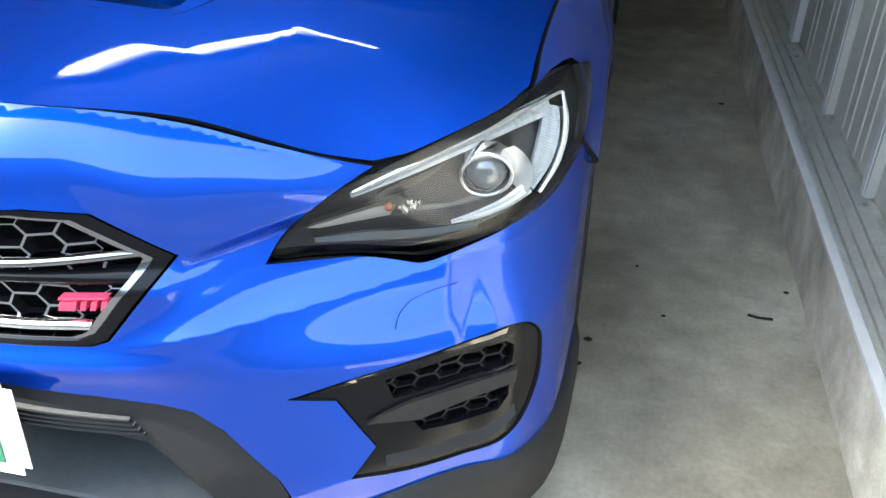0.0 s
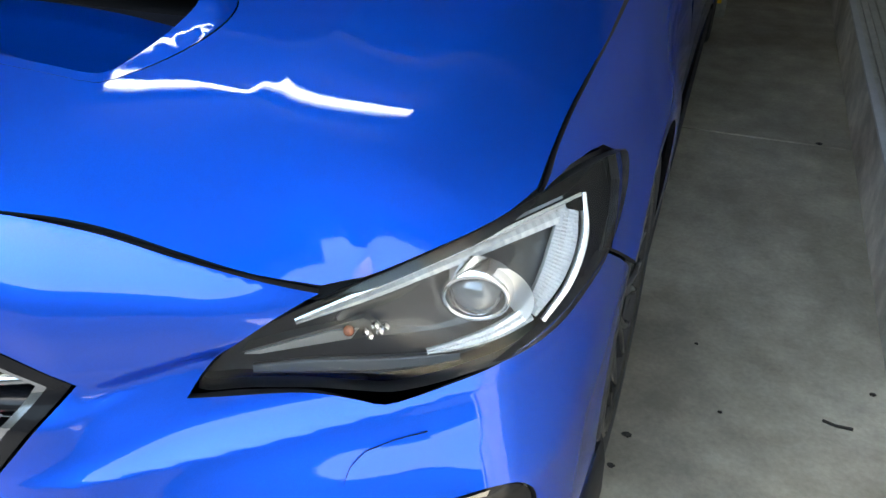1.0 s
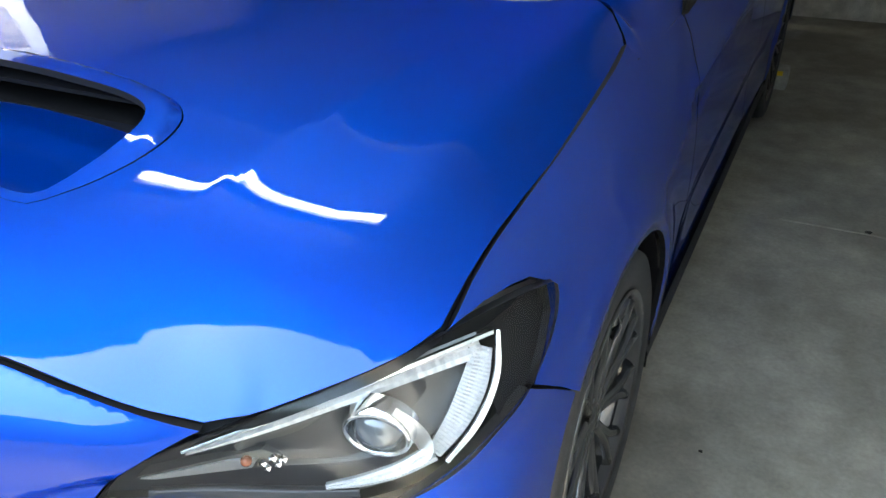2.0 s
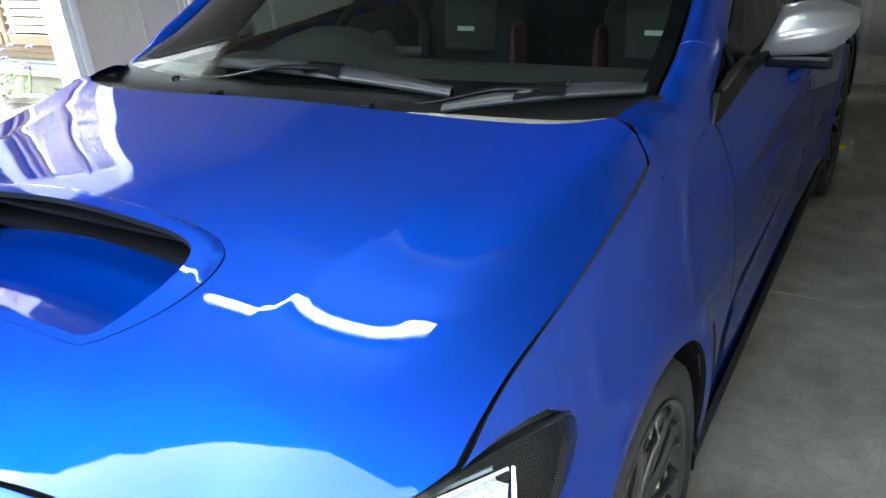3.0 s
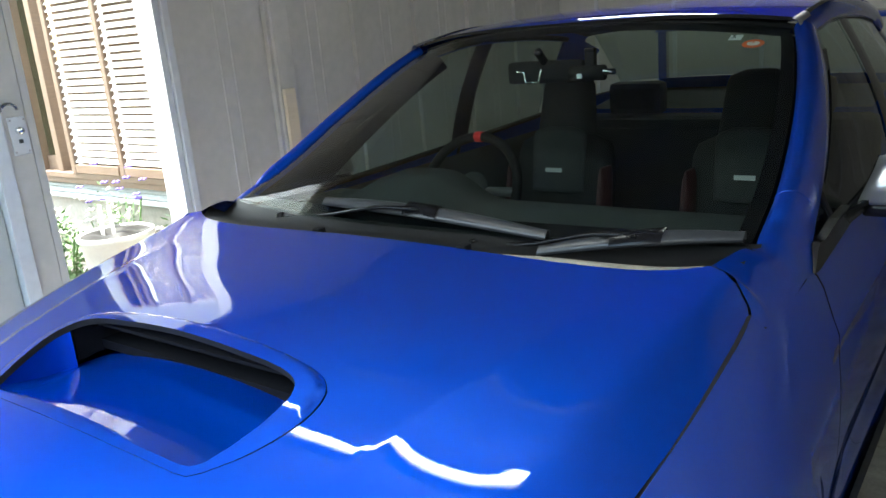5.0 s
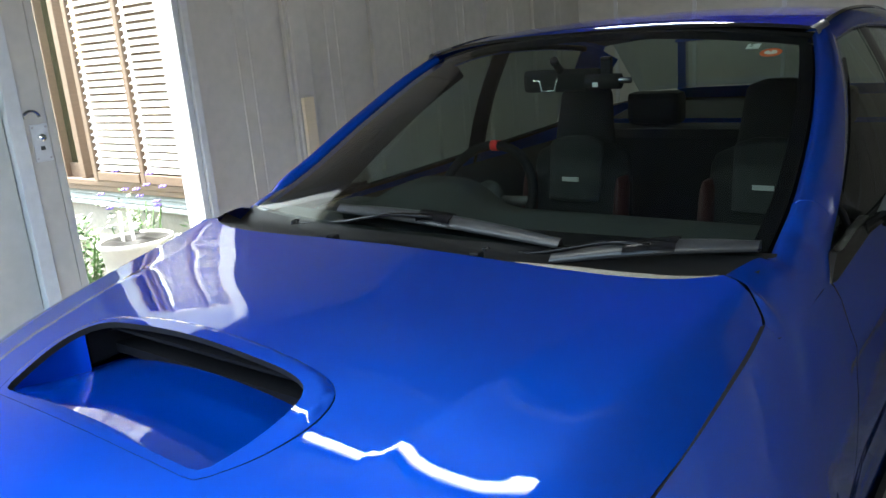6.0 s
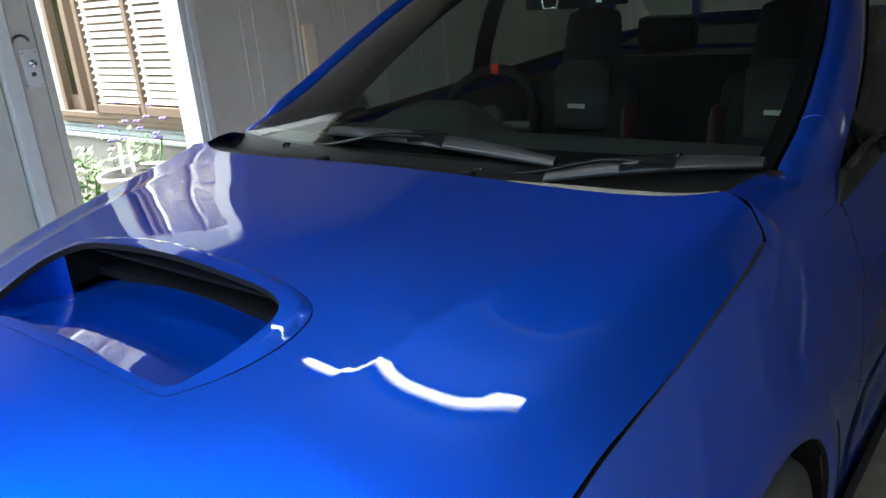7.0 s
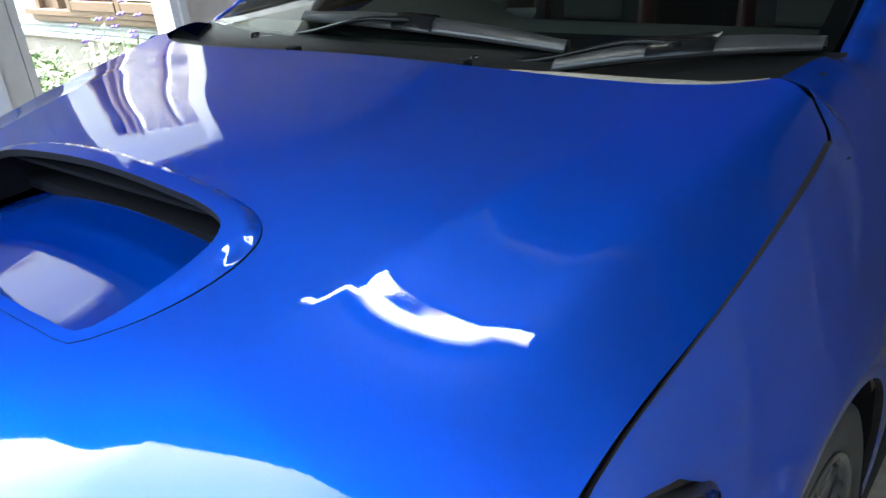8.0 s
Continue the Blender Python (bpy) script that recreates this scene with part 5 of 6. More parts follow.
def screen(a, b):
    e, c = GLASS_E(b), GLASS_C(b)
    k = abs(a) ** 2.3
    return (e[0] * a, c[1] + (e[1] - c[1]) * k, c[2] + (e[2] - c[2]) * k)


def rect(a0, a1, b0, b1, n=24):
    return along([(a0, b0), (a1, b0), (a1, b1), (a0, b1), (a0, b0)], 0.05)


windscreen = trim_sheet("windscreen", screen, rect(-0.985, 0.985, 0.005, 0.985), SCREEN, car, "tinted curved windscreen", step=(0.05, 0.05), flange=0, extra=(0, -1, 1))
windscreen.visible_shadow = False
skin("screen_header", [[np.array(screen(a, 0.955)) + (0, 0.006, -0.006), np.array(screen(a, 0.99)) + (0, 0.012, -0.004), np.array(screen(a, 1.0)) + (0, 0.035, 0.004), np.array(screen(a, 1.0)) + (0, 0.09, 0.0)] for a in np.linspace(-1.0, 1.0, 41)], PILLAR_TRIM, car)
BAND_IN = [(-0.945, 0.06), (0.945, 0.06), (0.94, 0.93), (-0.94, 0.93)]
trim_sheet("screen_border", lambda a, b: np.array(screen(a, b)) + (0, 0.003, -0.003), rect(-0.985, 0.985, 0.005, 0.985), GLOSS_BLACK, windscreen, "black ceramic border", holes=[along(BAND_IN + BAND_IN[:1], 0.05)], step=(0.04, 0.04), flange=0, extra=(0, -1, 1))
PILLAR_FOOT = 0.24


def pillar(b):
    """The front pillar's section, from the glass round to the door side."""
    e = GLASS_E(b)
    wd = 0.064 - 0.014 * b
    p = np.array((e[0], e[1], e[2]))
    return [p + (-0.004, -0.002, -0.004), p + (0.004, -0.006, 0.009), p + (wd * 0.4, 0.0, 0.014), p + (wd * 0.75, 0.018, 0.004), p + (wd, 0.045, -0.03), p + (wd + 0.004, 0.06, -0.06)]


for sx in (1, -1):
    seam = [(x + 0.0022, y + 0.0028, hood_z(x, y)) for x, y in curve_points(GAP_CORNER, 16)]
    rest = curve_points([seam[-1], (0.737, 1.29, 1.034), (0.748, 1.345, 1.034)] + [tuple(pillar(b)[0]) for b in (0.01, 0.06, 0.12, 0.18, PILLAR_FOOT)], 33)
    up = np.array(seam + [tuple(p) for p in rest[1:]])
    edge_z = hermite([1.16, 1.182, 1.21, 1.26, 1.32, 1.42], [0.970, 0.951, 0.943, 0.940, 0.942, 0.946])
    low = [np.array(flank(p[1], edge_z(p[1]))) for p in up if p[1] < 1.40]
    low += list(curve_points([tuple(low[-1]), flank(1.47, 0.948), flank(1.535, 0.940), tuple(pillar(0.15)[5] + (0.004, 0, -0.02)), tuple(pillar(PILLAR_FOOT)[5])], 49 - len(low))[1:])
    foot = curve_points(pillar(PILLAR_FOOT)[::-1], 12)
    foot_n = foot - np.linspace(0, 1, 12)[:, None] * (foot[-1] - foot[0]) - foot[0]
    rows = []
    for i in range(48):
        p, q, t = up[i], low[i], i / 47
        tan = np.array((-0.35, 0.0, 1.0))
        m = q + tan / np.linalg.norm(tan) * 0.42 * np.linalg.norm(p - q)
        w = ease((t - 0.35) / 0.65)
        row = []
        for k in np.linspace(0, 1, 12):
            bez = (1 - k) ** 2 * q + 2 * k * (1 - k) * m + k * k * p
            j = int(round(k * 11))
            row.append((1 - w) * bez + w * (q + k * (p - q) + foot_n[j]))
        rows.append([(sx * v[0], v[1], v[2]) for v in row])
    skin("scuttle_corner", rows, BLUE, car)
    tube("weld_seam", [(sx * v[0], v[1], v[2] + 0.0005) for v in foot[3:]], 0.0014, BLUE, car, n=6)
    rows = [[(sx * v[0], v[1], v[2]) for v in curve_points(pillar(b), 12)] for b in np.linspace(PILLAR_FOOT, 1, 22)]
    skin("front_pillar", rows, BLUE, car)
    rows = [[np.array((sx * (GLASS_E(b)[0] - 0.030), GLASS_E(b)[1] + 0.006, GLASS_E(b)[2] - 0.012)), np.array((sx * (GLASS_E(b)[0] - 0.012), GLASS_E(b)[1] + 0.09, GLASS_E(b)[2] - 0.035)), np.array((sx * (GLASS_E(b)[0] + 0.020), GLASS_E(b)[1] + 0.17, GLASS_E(b)[2] - 0.075 - 0.05 * (1 - b))), np.array((sx * (GLASS_E(b)[0] + 0.045), GLASS_E(b)[1] + 0.16, GLASS_E(b)[2] - 0.07 - 0.05 * (1 - b)))] for b in np.linspace(0, 1, 16)]
    skin("pillar_trim", rows, PILLAR_TRIM, car)


def rail(y):
    return np.array((0.655 - 0.02 * ((y - 2.6) / 0.8) ** 2, y, float(ROOF(y)) - 0.060 - 0.020 * (1 - ease((y - 2.15) / 0.40))))


def roof(x, y):
    a = abs(x) / 0.63
    return (x, y, ROOF(y) - 0.035 * a**2.4 - 0.016 * a**4 * (1 - ease((y - 2.15) / 0.40)))


rf = [(x, 2.116 + 0.090 * (abs(x) / 0.622) ** 2.3) for x in np.linspace(-0.622, 0.622, 31)] + [(0.632, 2.35), (0.635, 2.7), (0.61, 3.2), (0.58, 3.38)] + [(x, 3.38 + 0.03 * (1 - (x / 0.58) ** 2)) for x in np.linspace(0.5, -0.5, 14)] + [(-0.58, 3.38), (-0.61, 3.2), (-0.635, 2.7), (-0.632, 2.35)]
roof_ob = trim_sheet("roof", roof, along(rf + rf[:1], 0.04), BLUE, car, step=(0.04, 0.04), flange=0.01)
trim_sheet("headliner", lambda x, y: (x, y, roof(x, y)[2] - 0.035), along([(-0.58, 2.22), (0.58, 2.22), (0.58, 3.4), (-0.58, 3.4), (-0.58, 2.22)], 0.08), HEADLINER, roof_ob, step=(0.1, 0.1), flange=0)
for sx in (1, -1):
    skin("roof_rail", [[(sx * p[0], p[1], p[2]) for p in (rail(y) + (-0.03, 0, 0.03), rail(y) + (0.0, 0, 0.018), rail(y) + (0.012, 0, -0.005), rail(y) + (0.005, 0, -0.03), rail(y) + (-0.02, 0, -0.04))] for y in np.linspace(2.19, 3.5, 24)], BLUE, car)
    skin("roof_moulding", [[(sx * (p[0] - 0.028), p[1], p[2] + 0.031), (sx * (p[0] - 0.020), p[1], p[2] + 0.033), (sx * (p[0] - 0.012), p[1], p[2] + 0.026)] for p in [rail(y) for y in np.linspace(2.27, 3.4, 20)]], GLOSS_BLACK, car)
    # silver colour paints the bright reflection at the moulding's front end
    skin("moulding_cap", [[(sx * (p[0] - 0.034), p[1], p[2] + 0.030), (sx * (p[0] - 0.024), p[1], p[2] + 0.036), (sx * (p[0] - 0.010), p[1], p[2] + 0.030), (sx * (p[0] - 0.004), p[1], p[2] + 0.016)] for p in [rail(y) for y in np.linspace(2.16, 2.27, 8)]], SILVER, car, "moulding end with its bright reflection painted silver")

    def pane_pt(y, t):
        xt, zt = flank_top(y)
        r = rail(y) + (-0.01, 0, -0.025)
        lo = np.array((xt - 0.015, y, zt))
        p = lo + (r - lo) * t
        p[0] += 0.02 * math.sin(math.pi * t)
        return p

    def top_t(y):
        """How far up the pillar lets the pane rise."""
        if y < 2.22:
            ys = [GLASS_E(b)[1] + 0.10 for b in np.linspace(0, 1, 40)]
            zs = [GLASS_E(b)[2] - 0.05 for b in np.linspace(0, 1, 40)]
            zmax = np.interp(y, ys, zs)
            zt, zr = flank_top(y)[1], rail(y)[2] - 0.025
            return max(0.02, min(1, (zmax - zt) / (zr - zt)))
        return 1.0
    for name, y0, y1, gm in (("front_side_window", 1.60, 2.60, TINT), ("rear_side_window", 2.70, 3.30, TINT)):
        gl = skin(name, [[(sx * q[0], q[1], q[2]) for q in (pane_pt(y, t * top_t(y)) for t in np.linspace(0, 1, 8))] for y in np.linspace(y0, y1, 22)], gm, car)
        gl.visible_shadow = False
        tube("window_trim", [(sx * q[0], q[1], q[2]) for q in (pane_pt(y, 0.0) + (0.006, 0, 0.0) for y in np.linspace(y0 - 0.03, y1 + 0.03, 14))], 0.011, RUBBER_GAP_BLACK, gl, n=8)
        tube("window_trim", [(sx * q[0], q[1], q[2]) for q in (pane_pt(y, top_t(y)) for y in np.linspace(y0, y1, 24))], 0.012, RUBBER_GAP_BLACK, gl, n=8)
    skin("centre_pillar", [[(sx * q[0], q[1], q[2]) for q in (pane_pt(2.59, t) + (0.004, 0, 0), pane_pt(2.65, t) + (0.008, 0, 0), pane_pt(2.71, t) + (0.004, 0, 0))] for t in np.linspace(-0.02, 1.02, 10)], GLOSS_BLACK, car)
    skin("rear_pillar", [[(sx * q[0], q[1], q[2]) for q in (pane_pt(y, t) + (0.006, 0.12 * (1 - t), 0) for t in np.linspace(0, 1.05, 10))] for y in np.linspace(3.28, 3.60, 8)], BLUE, car)
    tube("quarter_divider", [(sx * q[0], q[1], q[2]) for q in (pane_pt(1.80, t * top_t(1.80)) + (0.003, 0, 0) for t in np.linspace(0, 1, 6))], 0.006, RUBBER_GAP_BLACK, car, n=8)
    skin("door_card", [[(sx * 0.80, y, 0.30), (sx * 0.77, y, 0.62), (sx * 0.80, y, 0.95)] for y in np.linspace(1.38, 3.3, 8)], DASH, car)
# rear screen, boot and wing
skin("rear_window", [[((0.56 + 0.08 * t) * a, 3.40 + 0.50 * t + 0.02 * (1 - a * a), 1.412 - 0.30 * t + 0.02 * (1 - a * a)) for a in np.linspace(-1, 1, 11)] for t in np.linspace(0, 1, 7)], TINT, car)
skin("boot_lid", [[(0.68 * a, y, z + 0.015 * (1 - a * a)) for a in np.linspace(-1, 1, 11)] for y, z in ((3.88, 1.115), (4.1, 1.10), (4.45, 1.085), (4.53, 1.06), (4.56, 0.90), (4.56, 0.45))], BLUE, car)
wing = skin("rear_wing", [[(0.66 * a, 4.42 + yy, 1.335 + zz + 0.012 * (1 - a * a)) for a in np.linspace(-1, 1, 13)] for yy, zz in ((0.0, 0.0), (0.04, 0.018), (0.14, 0.028), (0.20, 0.034), (0.14, 0.012), (0.04, -0.006), (0.0, 0.0))], BLUE, car)
for sx in (1, -1):
    skin("wing_post", [[(sx * (0.63 + 0.012 * k), 4.40 + dy, z) for dy, k in ((0, 0), (0.08, 1), (0.16, 0), (0.08, -1), (0, 0))] for z in (1.08, 1.2, 1.34)], BLUE, wing)

# ---- scuttle and wipers ----
rear_edge = hermite([0.0, 0.2, 0.4, 0.57, 0.66, 0.722, 0.78], [1.166, 1.166, 1.168, 1.182, 1.205, 1.240, 1.31])
rows = []
for x in np.linspace(-0.765, 0.765, 61):
    y0 = float(rear_edge(abs(x))) + 0.006
    a = x / 0.757
    g = screen(max(-1, min(1, a)), 0.012)
    rows.append([(x, y0 - 0.02, hood_z(min(abs(x), 0.72), y0) - 0.03), (x, y0 + 0.004, hood_z(min(abs(x), 0.72), y0) - 0.012), (x, (y0 + g[1]) / 2, g[2] - 0.028), (x, g[1] - 0.02, g[2] - 0.012), (x, g[1] + 0.004, g[2] + 0.002)])
cowl = skin("scuttle_panel", rows, COWL, car, "black plastic scuttle panel")


# added strip whose beige stands in for light on the scuttle edge
rows = []
for x in np.linspace(0.33, 0.71, 26):
    y0, w = float(rear_edge(x)), 0.030 * math.sin(math.pi * (x - 0.33) / 0.40) ** 0.6 + 0.002
    z0 = hood_z(min(x, 0.72), y0) - 0.004
    rows.append([(x, y0 + 0.004, z0 - 0.006), (x, y0 + 0.006, z0), (x, y0 + 0.006 + w * 0.6, z0 + 0.003), (x, y0 + 0.006 + w, z0 + 0.001)])
skin("scuttle_lip", rows, SCUTTLE_GLINT, cowl, "beige strip painted as light on the scuttle edge")


def on_glass(x, t, lift=0.012):
    a = x / GLASS_E(t)[0]
    p = np.array(screen(a, t))
    return p + np.array((0, -0.6, 0.8)) * lift


def wiper(a, b, px, py, pz, rise):
    w = new("wiper")
    w.parent = car
    n = 22
    a, b = np.array(a), np.array(b)
    pts = [a + (b - a) * i / n + np.array((0, -0.004, 0.008)) * math.sin(math.pi * i / n) for i in range(n + 1)]
    rows = []
    for i, p in enumerate(pts):
        k = 0.35 + 0.65 * math.sin(math.pi * min(max(i / n, 0.06), 0.94)) ** 0.4
        rows.append([p + (0, 0.006, -0.008), p + (0, -0.018 * k, -0.004), p + (0, -0.012 * k, 0.006 * k), p + (0, 0.004 * k, 0.020 * k), p + (0, 0.016 * k, 0.018 * k), p + (0, 0.012, -0.004)])
    bl = skin("blade", rows, BLADE, w)
    c = pts[n // 2]
    d = (b - a) / np.linalg.norm(b - a)
    skin("clip", [[c + d * q + (0, -0.020, 0.0), c + d * q + (0, -0.012, 0.014 + 0.008 * math.cos(q / 0.05 * 1.5)), c + d * q + (0, 0.014, 0.024), c + d * q + (0, 0.018, 0.010)] for q in np.linspace(-0.05, 0.05, 7)], GLOSS_BLACK, bl)
    tube("rubber_edge", [p + (0, 0.004, -0.008) for p in pts], 0.003, RUBBER_GAP_BLACK, bl, n=6)
    m = pts[n // 2] + np.array((0, -0.006, 0.014))
    arm = curve_points([(px, py, pz), (px + (m[0] - px) * 0.35, py + (m[1] - py) * 0.3, pz + rise), (m[0] - (m[0] - px) * 0.2, m[1] - 0.02, m[2] + 0.004), tuple(m)], 14)
    tube("arm", [tuple(p) for p in arm], [0.013, 0.013, 0.012, 0.011, 0.010, 0.010, 0.009, 0.009, 0.008, 0.008, 0.008, 0.009, 0.010, 0.011], GLOSS_BLACK, w, n=8, flat=0.6)
    lathe("pivot", [(0, 0.02), (0.012, 0.018), (0.016, 0.0)], GLOSS_BLACK, w, n=16, axis_pose=pose(px, py, pz - 0.005, 0, -90, 0))


wiper(on_glass(-0.30, 0.055), on_glass(0.37, 0.002), -0.46, 1.30, 1.015, 0.02)
wiper((0.383, 1.222, 1.024), (0.735, 1.398, 1.038), 0.20, 1.262, 1.010, 0.012)
for x in (0.215, -0.215):
    bm = bmesh.new()
    box_bm(bm, x - 0.012, x + 0.012, 1.188, 1.212, 1.016, 1.032, 0.004)
    part("washer_nozzle", bm, RUBBER_GAP_BLACK, cowl)

# ---- door mirrors ----
for sx in (1, -1):
    mirror = new("door_mirror")
    mirror.parent = car
    cols = []
    for x0, x1, zb, zc, zf, zt, yf in ((0.833, 0.864, 0.993, 1.028, 1.072, 1.090, 1.945), (0.850, 0.882, 0.992, 1.036, 1.086, 1.104, 1.893), (0.93, 0.935, 0.995, 1.050, 1.098, 1.113, 1.890), (0.99, 0.985, 1.003, 1.060, 1.098, 1.112, 1.905), (1.025, 1.022, 1.030, 1.068, 1.090, 1.098, 1.930), (1.042, 1.040, 1.055, 1.074, 1.080, 1.084, 1.96)):
        xm = (x0 + x1) / 2
        cols.append([(x0, yf + 0.018, zb), (xm, yf - 0.008, zc), (x1, yf + 0.018, zf), (x1, yf + 0.06, zt), (x1, 2.005, zt - 0.004), (x0, 2.005, zb)])
    loft = hermite(np.linspace(0, 1, len(cols)), np.array(cols).reshape(len(cols), -1))
    rows = []
    for q in np.linspace(0, 1, 26):
        c = loft(q).reshape(6, 3)
        p = np.array([c[i] + (c[(i + 1) % 6] - c[i]) * k / 8 for i in range(6) for k in range(8)])
        for _ in range(3):
            p = 0.5 * p + 0.25 * (np.roll(p, 1, 0) + np.roll(p, -1, 0))
        rows.append([(sx * x, y, z) for x, y, z in p])
    ends = [[tuple(np.mean(r, 0))] * 48 for r in (rows[0], rows[-1])]
    skin("cap", [ends[0]] + rows + [ends[1]], SILVER, mirror, "silver mirror cap", closed=True)
    bm = bmesh.new()
    box_bm(bm, sx * 0.925 - 0.075, sx * 0.925 + 0.075, 1.925, 2.002, 0.962, 0.994, 0.010)
    part("lower_shell", bm, GLOSS_BLACK, mirror)
    box("glass", sx * 0.94 - 0.075, sx * 0.94 + 0.075, 2.006, 2.010, 1.005, 1.095, MIRROR, mirror)
    rows = [[(sx * (0.80 + 0.07 * t), 1.84 + 0.08 * t, 0.985 + 0.03 * t), (sx * (0.81 + 0.06 * t), 1.80 + 0.10 * t, 0.98 + 0.03 * t), (sx * (0.83 + 0.05 * t), 1.84 + 0.09 * t, 0.955 + 0.045 * t), (sx * (0.83 + 0.05 * t), 1.90 + 0.06 * t, 0.965 + 0.04 * t)] for t in np.linspace(0, 1, 6)]
    skin("stalk", rows, GLOSS_BLACK, mirror, closed=True)
    prism("sail", [(1.515, 0.945), (1.565, 0.995), (1.61, 0.988), (1.75, 1.000), (1.88, 1.000), (1.88, 0.960), (1.56, 0.937)], lambda u, v, d: (sx * (0.838 - 0.12 * max(0, v - 0.97) - 0.10 * max(0, 1.6 - u) * 0 + d), u, v), -0.02, GLOSS_BLACK, mirror)

# ---- cabin ----
DRIVER, PASSENGER = -0.37, 0.37
rows = []
for x in np.linspace(-0.77, 0.77, 45):
    g = screen(max(-0.99, min(0.99, x / 0.76)), 0.02)
    hump = 0.075 * math.exp(-(((x - DRIVER) / 0.19) ** 4))
    rows.append([(x, g[1] + 0.01, g[2] - 0.035), (x, g[1] + 0.12, 0.985), (x, 1.62, 0.965 + hump * 0.4), (x, 1.76, 0.968 + hump), (x, 1.86, 0.962 + hump * 1.15), (x, 1.89, 0.935 + hump * 0.8), (x, 1.90, 0.80), (x, 1.84, 0.55)])
dash = skin("dashboard", rows, DASH, car, "dark grained dashboard with instrument hood")
trim_sheet("demister_grille", lambda u, v: (u, v, 0.984), along([(-0.30, 1.40), (0.30, 1.40), (0.30, 1.43), (-0.30, 1.43), (-0.30, 1.40)], 0.05), GREY_TRIM, dash, step=(0.05, 0.02), flange=0.004)
wheel_c, tilt = Vector((DRIVER, 2.065, 0.935)), radians(64)
sw = new("steering_wheel")
sw.parent = car
rim_m = Matrix.Translation(wheel_c) @ Matrix.Rotation(tilt, 4, "X")
tube("rim", [rim_m @ Vector((0.185 * math.cos(a), 0.185 * math.sin(a), 0)) for a in np.linspace(0, 2 * math.pi, 41)[:-1]], 0.0165, RUBBER_GAP_BLACK, sw, n=12, closed=True)
tube("centre_mark", [rim_m @ Vector((0.185 * math.cos(a), 0.185 * math.sin(a), 0)) for a in np.linspace(math.pi / 2 - 0.075, math.pi / 2 + 0.075, 5)], 0.0185, RED_MARK, sw, "red centre mark", n=12)
for a in (0.0, math.pi, -math.pi / 2):
    tube("spoke", [rim_m @ Vector((0.05 * math.cos(a), 0.05 * math.sin(a), -0.02)), rim_m @ Vector((0.18 * math.cos(a), 0.18 * math.sin(a), 0))], 0.016, GREY_TRIM, sw)
lathe("boss", [(0.0, 0.02), (0.05, 0.016), (0.065, -0.01), (0.05, -0.05)], DASH, sw, n=24, axis_pose=rim_m @ pose(0, 0, 0, 0, -90, 0))


def seat(cx):
    s = new("front_seat")
    s.parent = car
    s["label"] = "black bucket seat with red bolsters and grey centre"

    def shell(name, w, y0, z0, z1, mat_, dx=0.0, th=0.05, taper=1.0):
        rows = []
        for t in np.linspace(0, 1, 14):
            z = z0 + (z1 - z0) * t
            y = y0 + 0.20 * (z - 0.5) * 0.9
            k = (1 - (1 - taper) * t) * (1 - 0.55 * max(0, (t - 0.88) / 0.12) ** 2)
            rows.append([(cx + dx + w * k * math.cos(a), y - th * math.sin(a) * (1 if math.sin(a) > 0 else 0.6), z) for a in np.linspace(0, 2 * math.pi, 21)[:-1]])
        rows = [[np.mean(rows[0], 0)] * 20] + rows + [[np.mean(rows[-1], 0)] * 20]
        return skin(name, rows, mat_, s, closed=True)
    shell("backrest", 0.245, 2.68, 0.45, 1.03, CLOTH, th=0.07, taper=0.86)
    shell("headrest", 0.135, 2.69, 1.00, 1.24, CLOTH, th=0.055, taper=0.8)
    shell("centre_panel", 0.115, 2.622, 0.80, 1.05, CLOTH_GREY, th=0.03, taper=1.05)
    for b in (-1, 1):
        shell("bolster", 0.035, 2.63, 0.50, 0.90, RED_CLOTH, dx=b * 0.205, th=0.06, taper=0.6)
    bm = bmesh.new()
    box_bm(bm, cx - 0.25, cx + 0.25, 2.15, 2.68, 0.42, 0.55, 0.05)
    part("cushion", bm, CLOTH, s)
    box("maker_mark", cx - 0.036, cx + 0.036, 2.648, 2.654, 0.880, 0.897, LABEL_GREY, s, bevel=0.001)
    return s


seat(DRIVER)
seat(PASSENGER)
bm = bmesh.new()
box_bm(bm, -0.66, 0.66, 3.35, 3.55, 0.45, 1.0, 0.05)
part("rear_bench", bm, CLOTH, car)
for x in (-0.36, 0.36):
    bm = bmesh.new()
    box_bm(bm, x - 0.13, x + 0.13, 3.42, 3.52, 1.0, 1.15, 0.03)
    part("rear_headrest", bm, CLOTH, car)
skin("parcel_shelf", [[(-0.62, 3.5, 1.02), (0.62, 3.5, 1.02)], [(-0.62, 3.95, 1.07), (0.62, 3.95, 1.07)]], HEADLINER, car)
rv = new("rear_view_mirror")
rv.parent = car
bm = bmesh.new()
box_bm(bm, -0.125, 0.125, 1.955, 1.985, 1.29, 1.355, 0.014)
part("shell", bm, RUBBER_GAP_BLACK, rv)
box("glass", -0.115, 0.115, 1.984, 1.988, 1.297, 1.348, MIRROR, rv)
tube("stem", [(0, 1.965, 1.35), (0, 1.935, 1.375), (0, 1.925, 1.385)], 0.012, RUBBER_GAP_BLACK, rv)
frame_pts = [(-0.082, 1.945, 1.328), (0.0, 1.945, 1.332), (-0.012, 1.945, 1.296), (-0.055, 1.945, 1.295)]
tube("clip", [frame_pts[0], (-0.06, 1.945, 1.325), frame_pts[3], frame_pts[2], (-0.005, 1.945, 1.322), frame_pts[1]], 0.004, CHROME, rv, n=6)
cam_box = new("dash_camera")
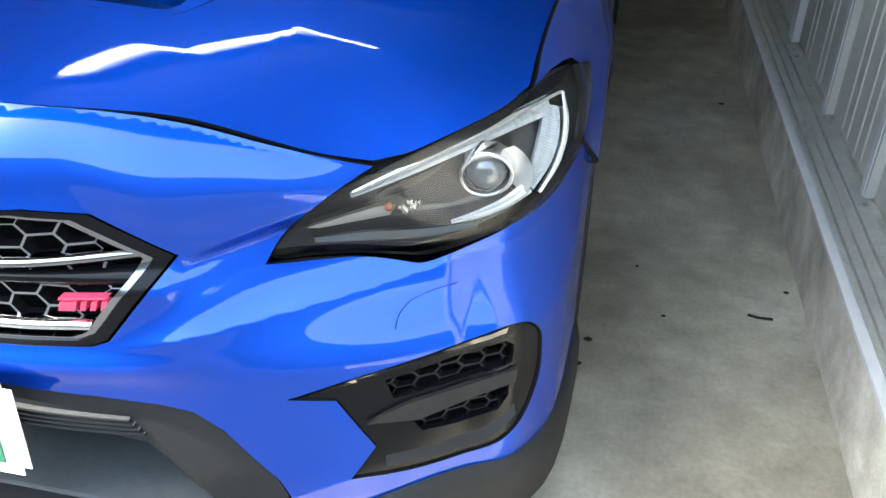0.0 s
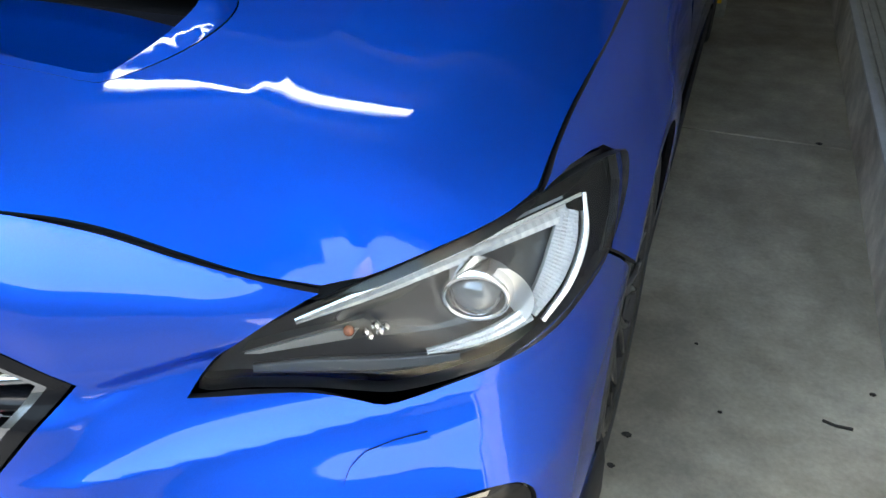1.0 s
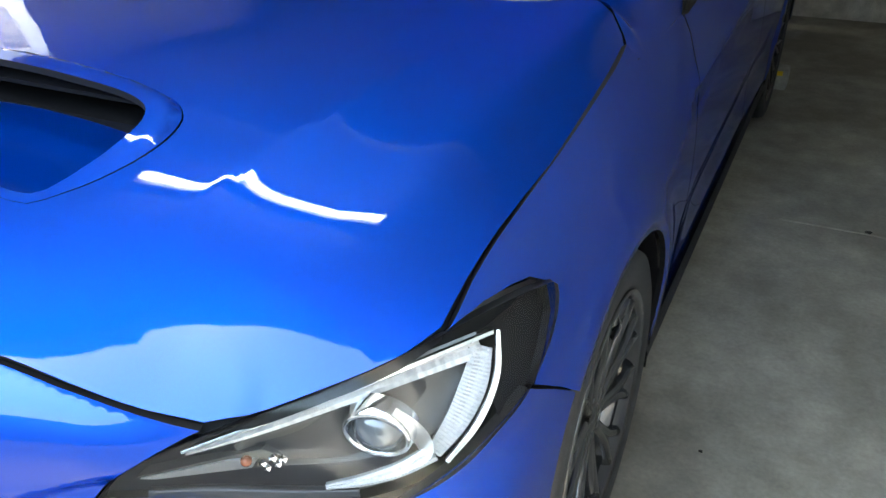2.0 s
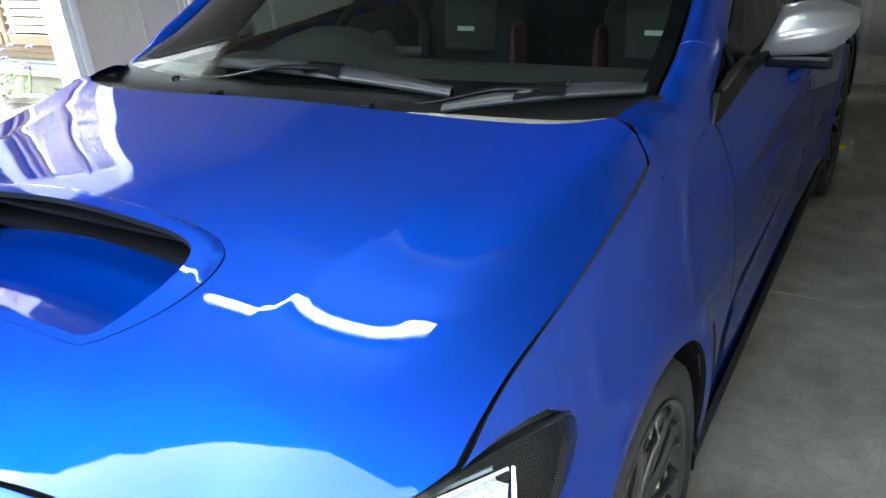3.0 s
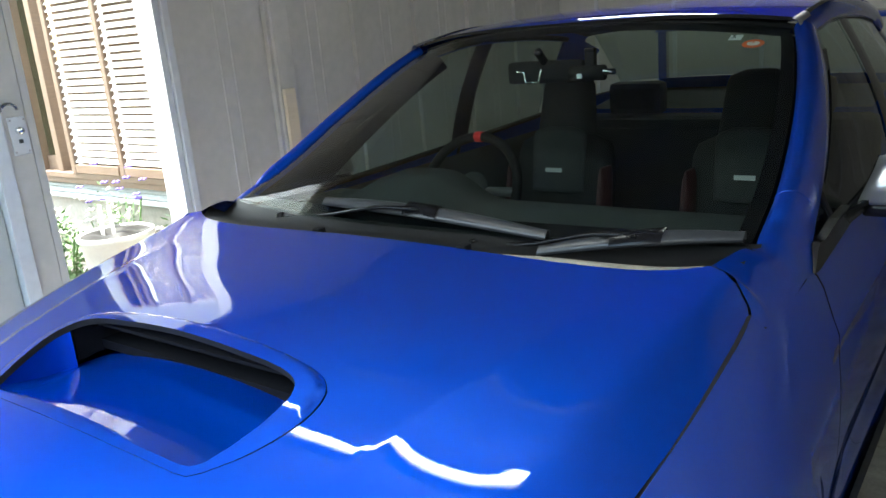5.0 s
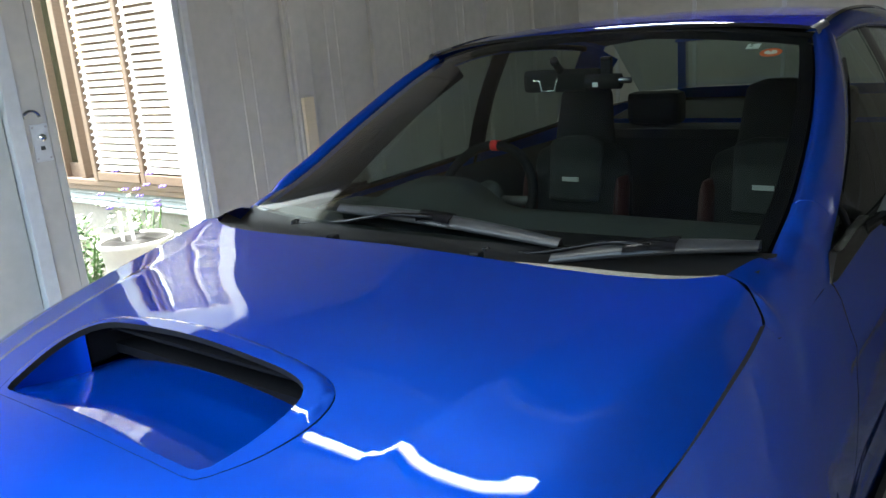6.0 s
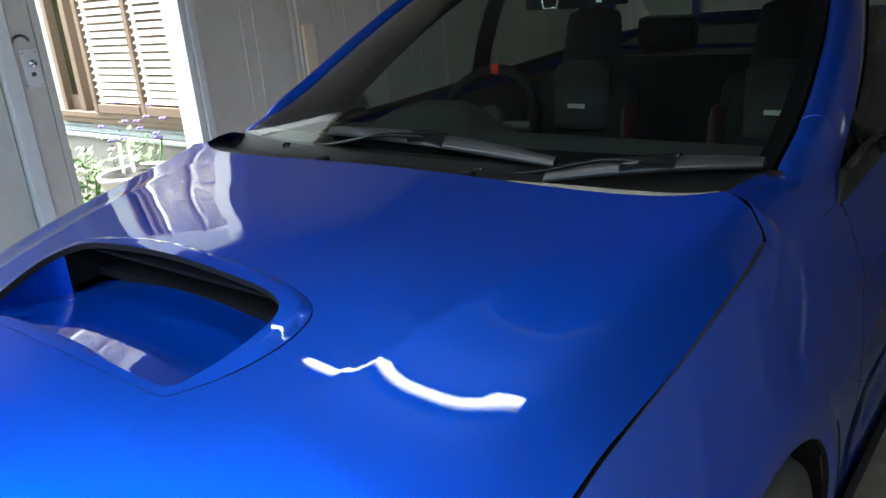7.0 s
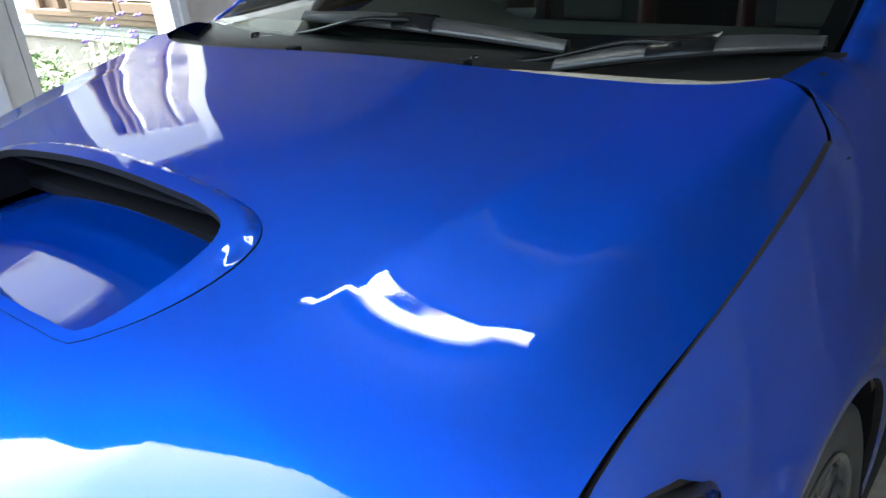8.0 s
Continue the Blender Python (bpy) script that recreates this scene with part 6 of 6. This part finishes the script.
cam_box.parent = car
tube("body", [(0.10, 1.935, 1.318), (0.20, 1.935, 1.318)], 0.021, RUBBER_GAP_BLACK, cam_box, n=16)
tube("barrel", [(0.155, 1.93, 1.322), (0.235, 1.925, 1.320)], 0.008, DARK_CHROME, cam_box, n=12)
box("marker", 0.128, 0.142, 1.910, 1.914, 1.306, 1.318, STICK_WHITE, cam_box, bevel=0)
box("mount", 0.14, 0.17, 1.935, 1.955, 1.335, 1.385, RUBBER_GAP_BLACK, cam_box)
# stickers inside the screen


def sticker(name, x, t, w, h, material, label, round_=False):
    c = np.array(on_glass(x, t, -0.006))
    ex = np.array((1.0, 0.08, -0.04))
    ex /= np.linalg.norm(ex)
    ez = np.array(on_glass(x, t + 0.04, -0.006)) - c
    ez /= np.linalg.norm(ez)
    nn = np.cross(ex, ez)
    poly = [(w / 2 * math.cos(a), h / 2 * math.sin(a)) for a in np.linspace(0, 2 * math.pi, 29)[:-1]] if round_ else [(-w / 2, -h / 2), (w / 2, -h / 2), (w / 2, h / 2), (-w / 2, h / 2)]
    ob = prism(name, poly, lambda u, v, d: tuple(c + ex * u + ez * v - nn * d), 0.001, material, windscreen, label)
    m = Matrix(((ex[0], ez[0], nn[0], c[0]), (ex[1], ez[1], nn[1], c[1]), (ex[2], ez[2], nn[2], c[2]), (0, 0, 0, 1)))
    return ob, m


def write(text, m, size, material, parent, name="lettering"):
    cu = bpy.data.curves.new(name, "FONT")
    cu.body, cu.size, cu.align_x, cu.align_y, cu.extrude = text, size, "CENTER", "CENTER", 0.0003
    ob = new(name, cu)
    cu.materials.append(material)
    ob.matrix_world = m
    ob.parent = parent
    return ob


s1, m1 = sticker("inspection_sticker", 0.505, 0.905, 0.032, 0.030, STICK_WHITE, "small white sticker with the figure 5")
write("5", m1 @ Matrix.Translation((-0.004, 0, 0.002)), 0.024, INK, s1)
s2, m2 = sticker("inspection_sticker", 0.553, 0.875, 0.055, 0.050, STICK_ORANGE, "round orange sticker with the figure 4", True)
s3, m3 = sticker("inspection_sticker", 0.553, 0.876, 0.032, 0.026, STICK_WHITE, "white sticker centre", True)
write("4", m2 @ Matrix.Translation((0, 0, 0.004)), 0.020, STICK_ORANGE, s2)
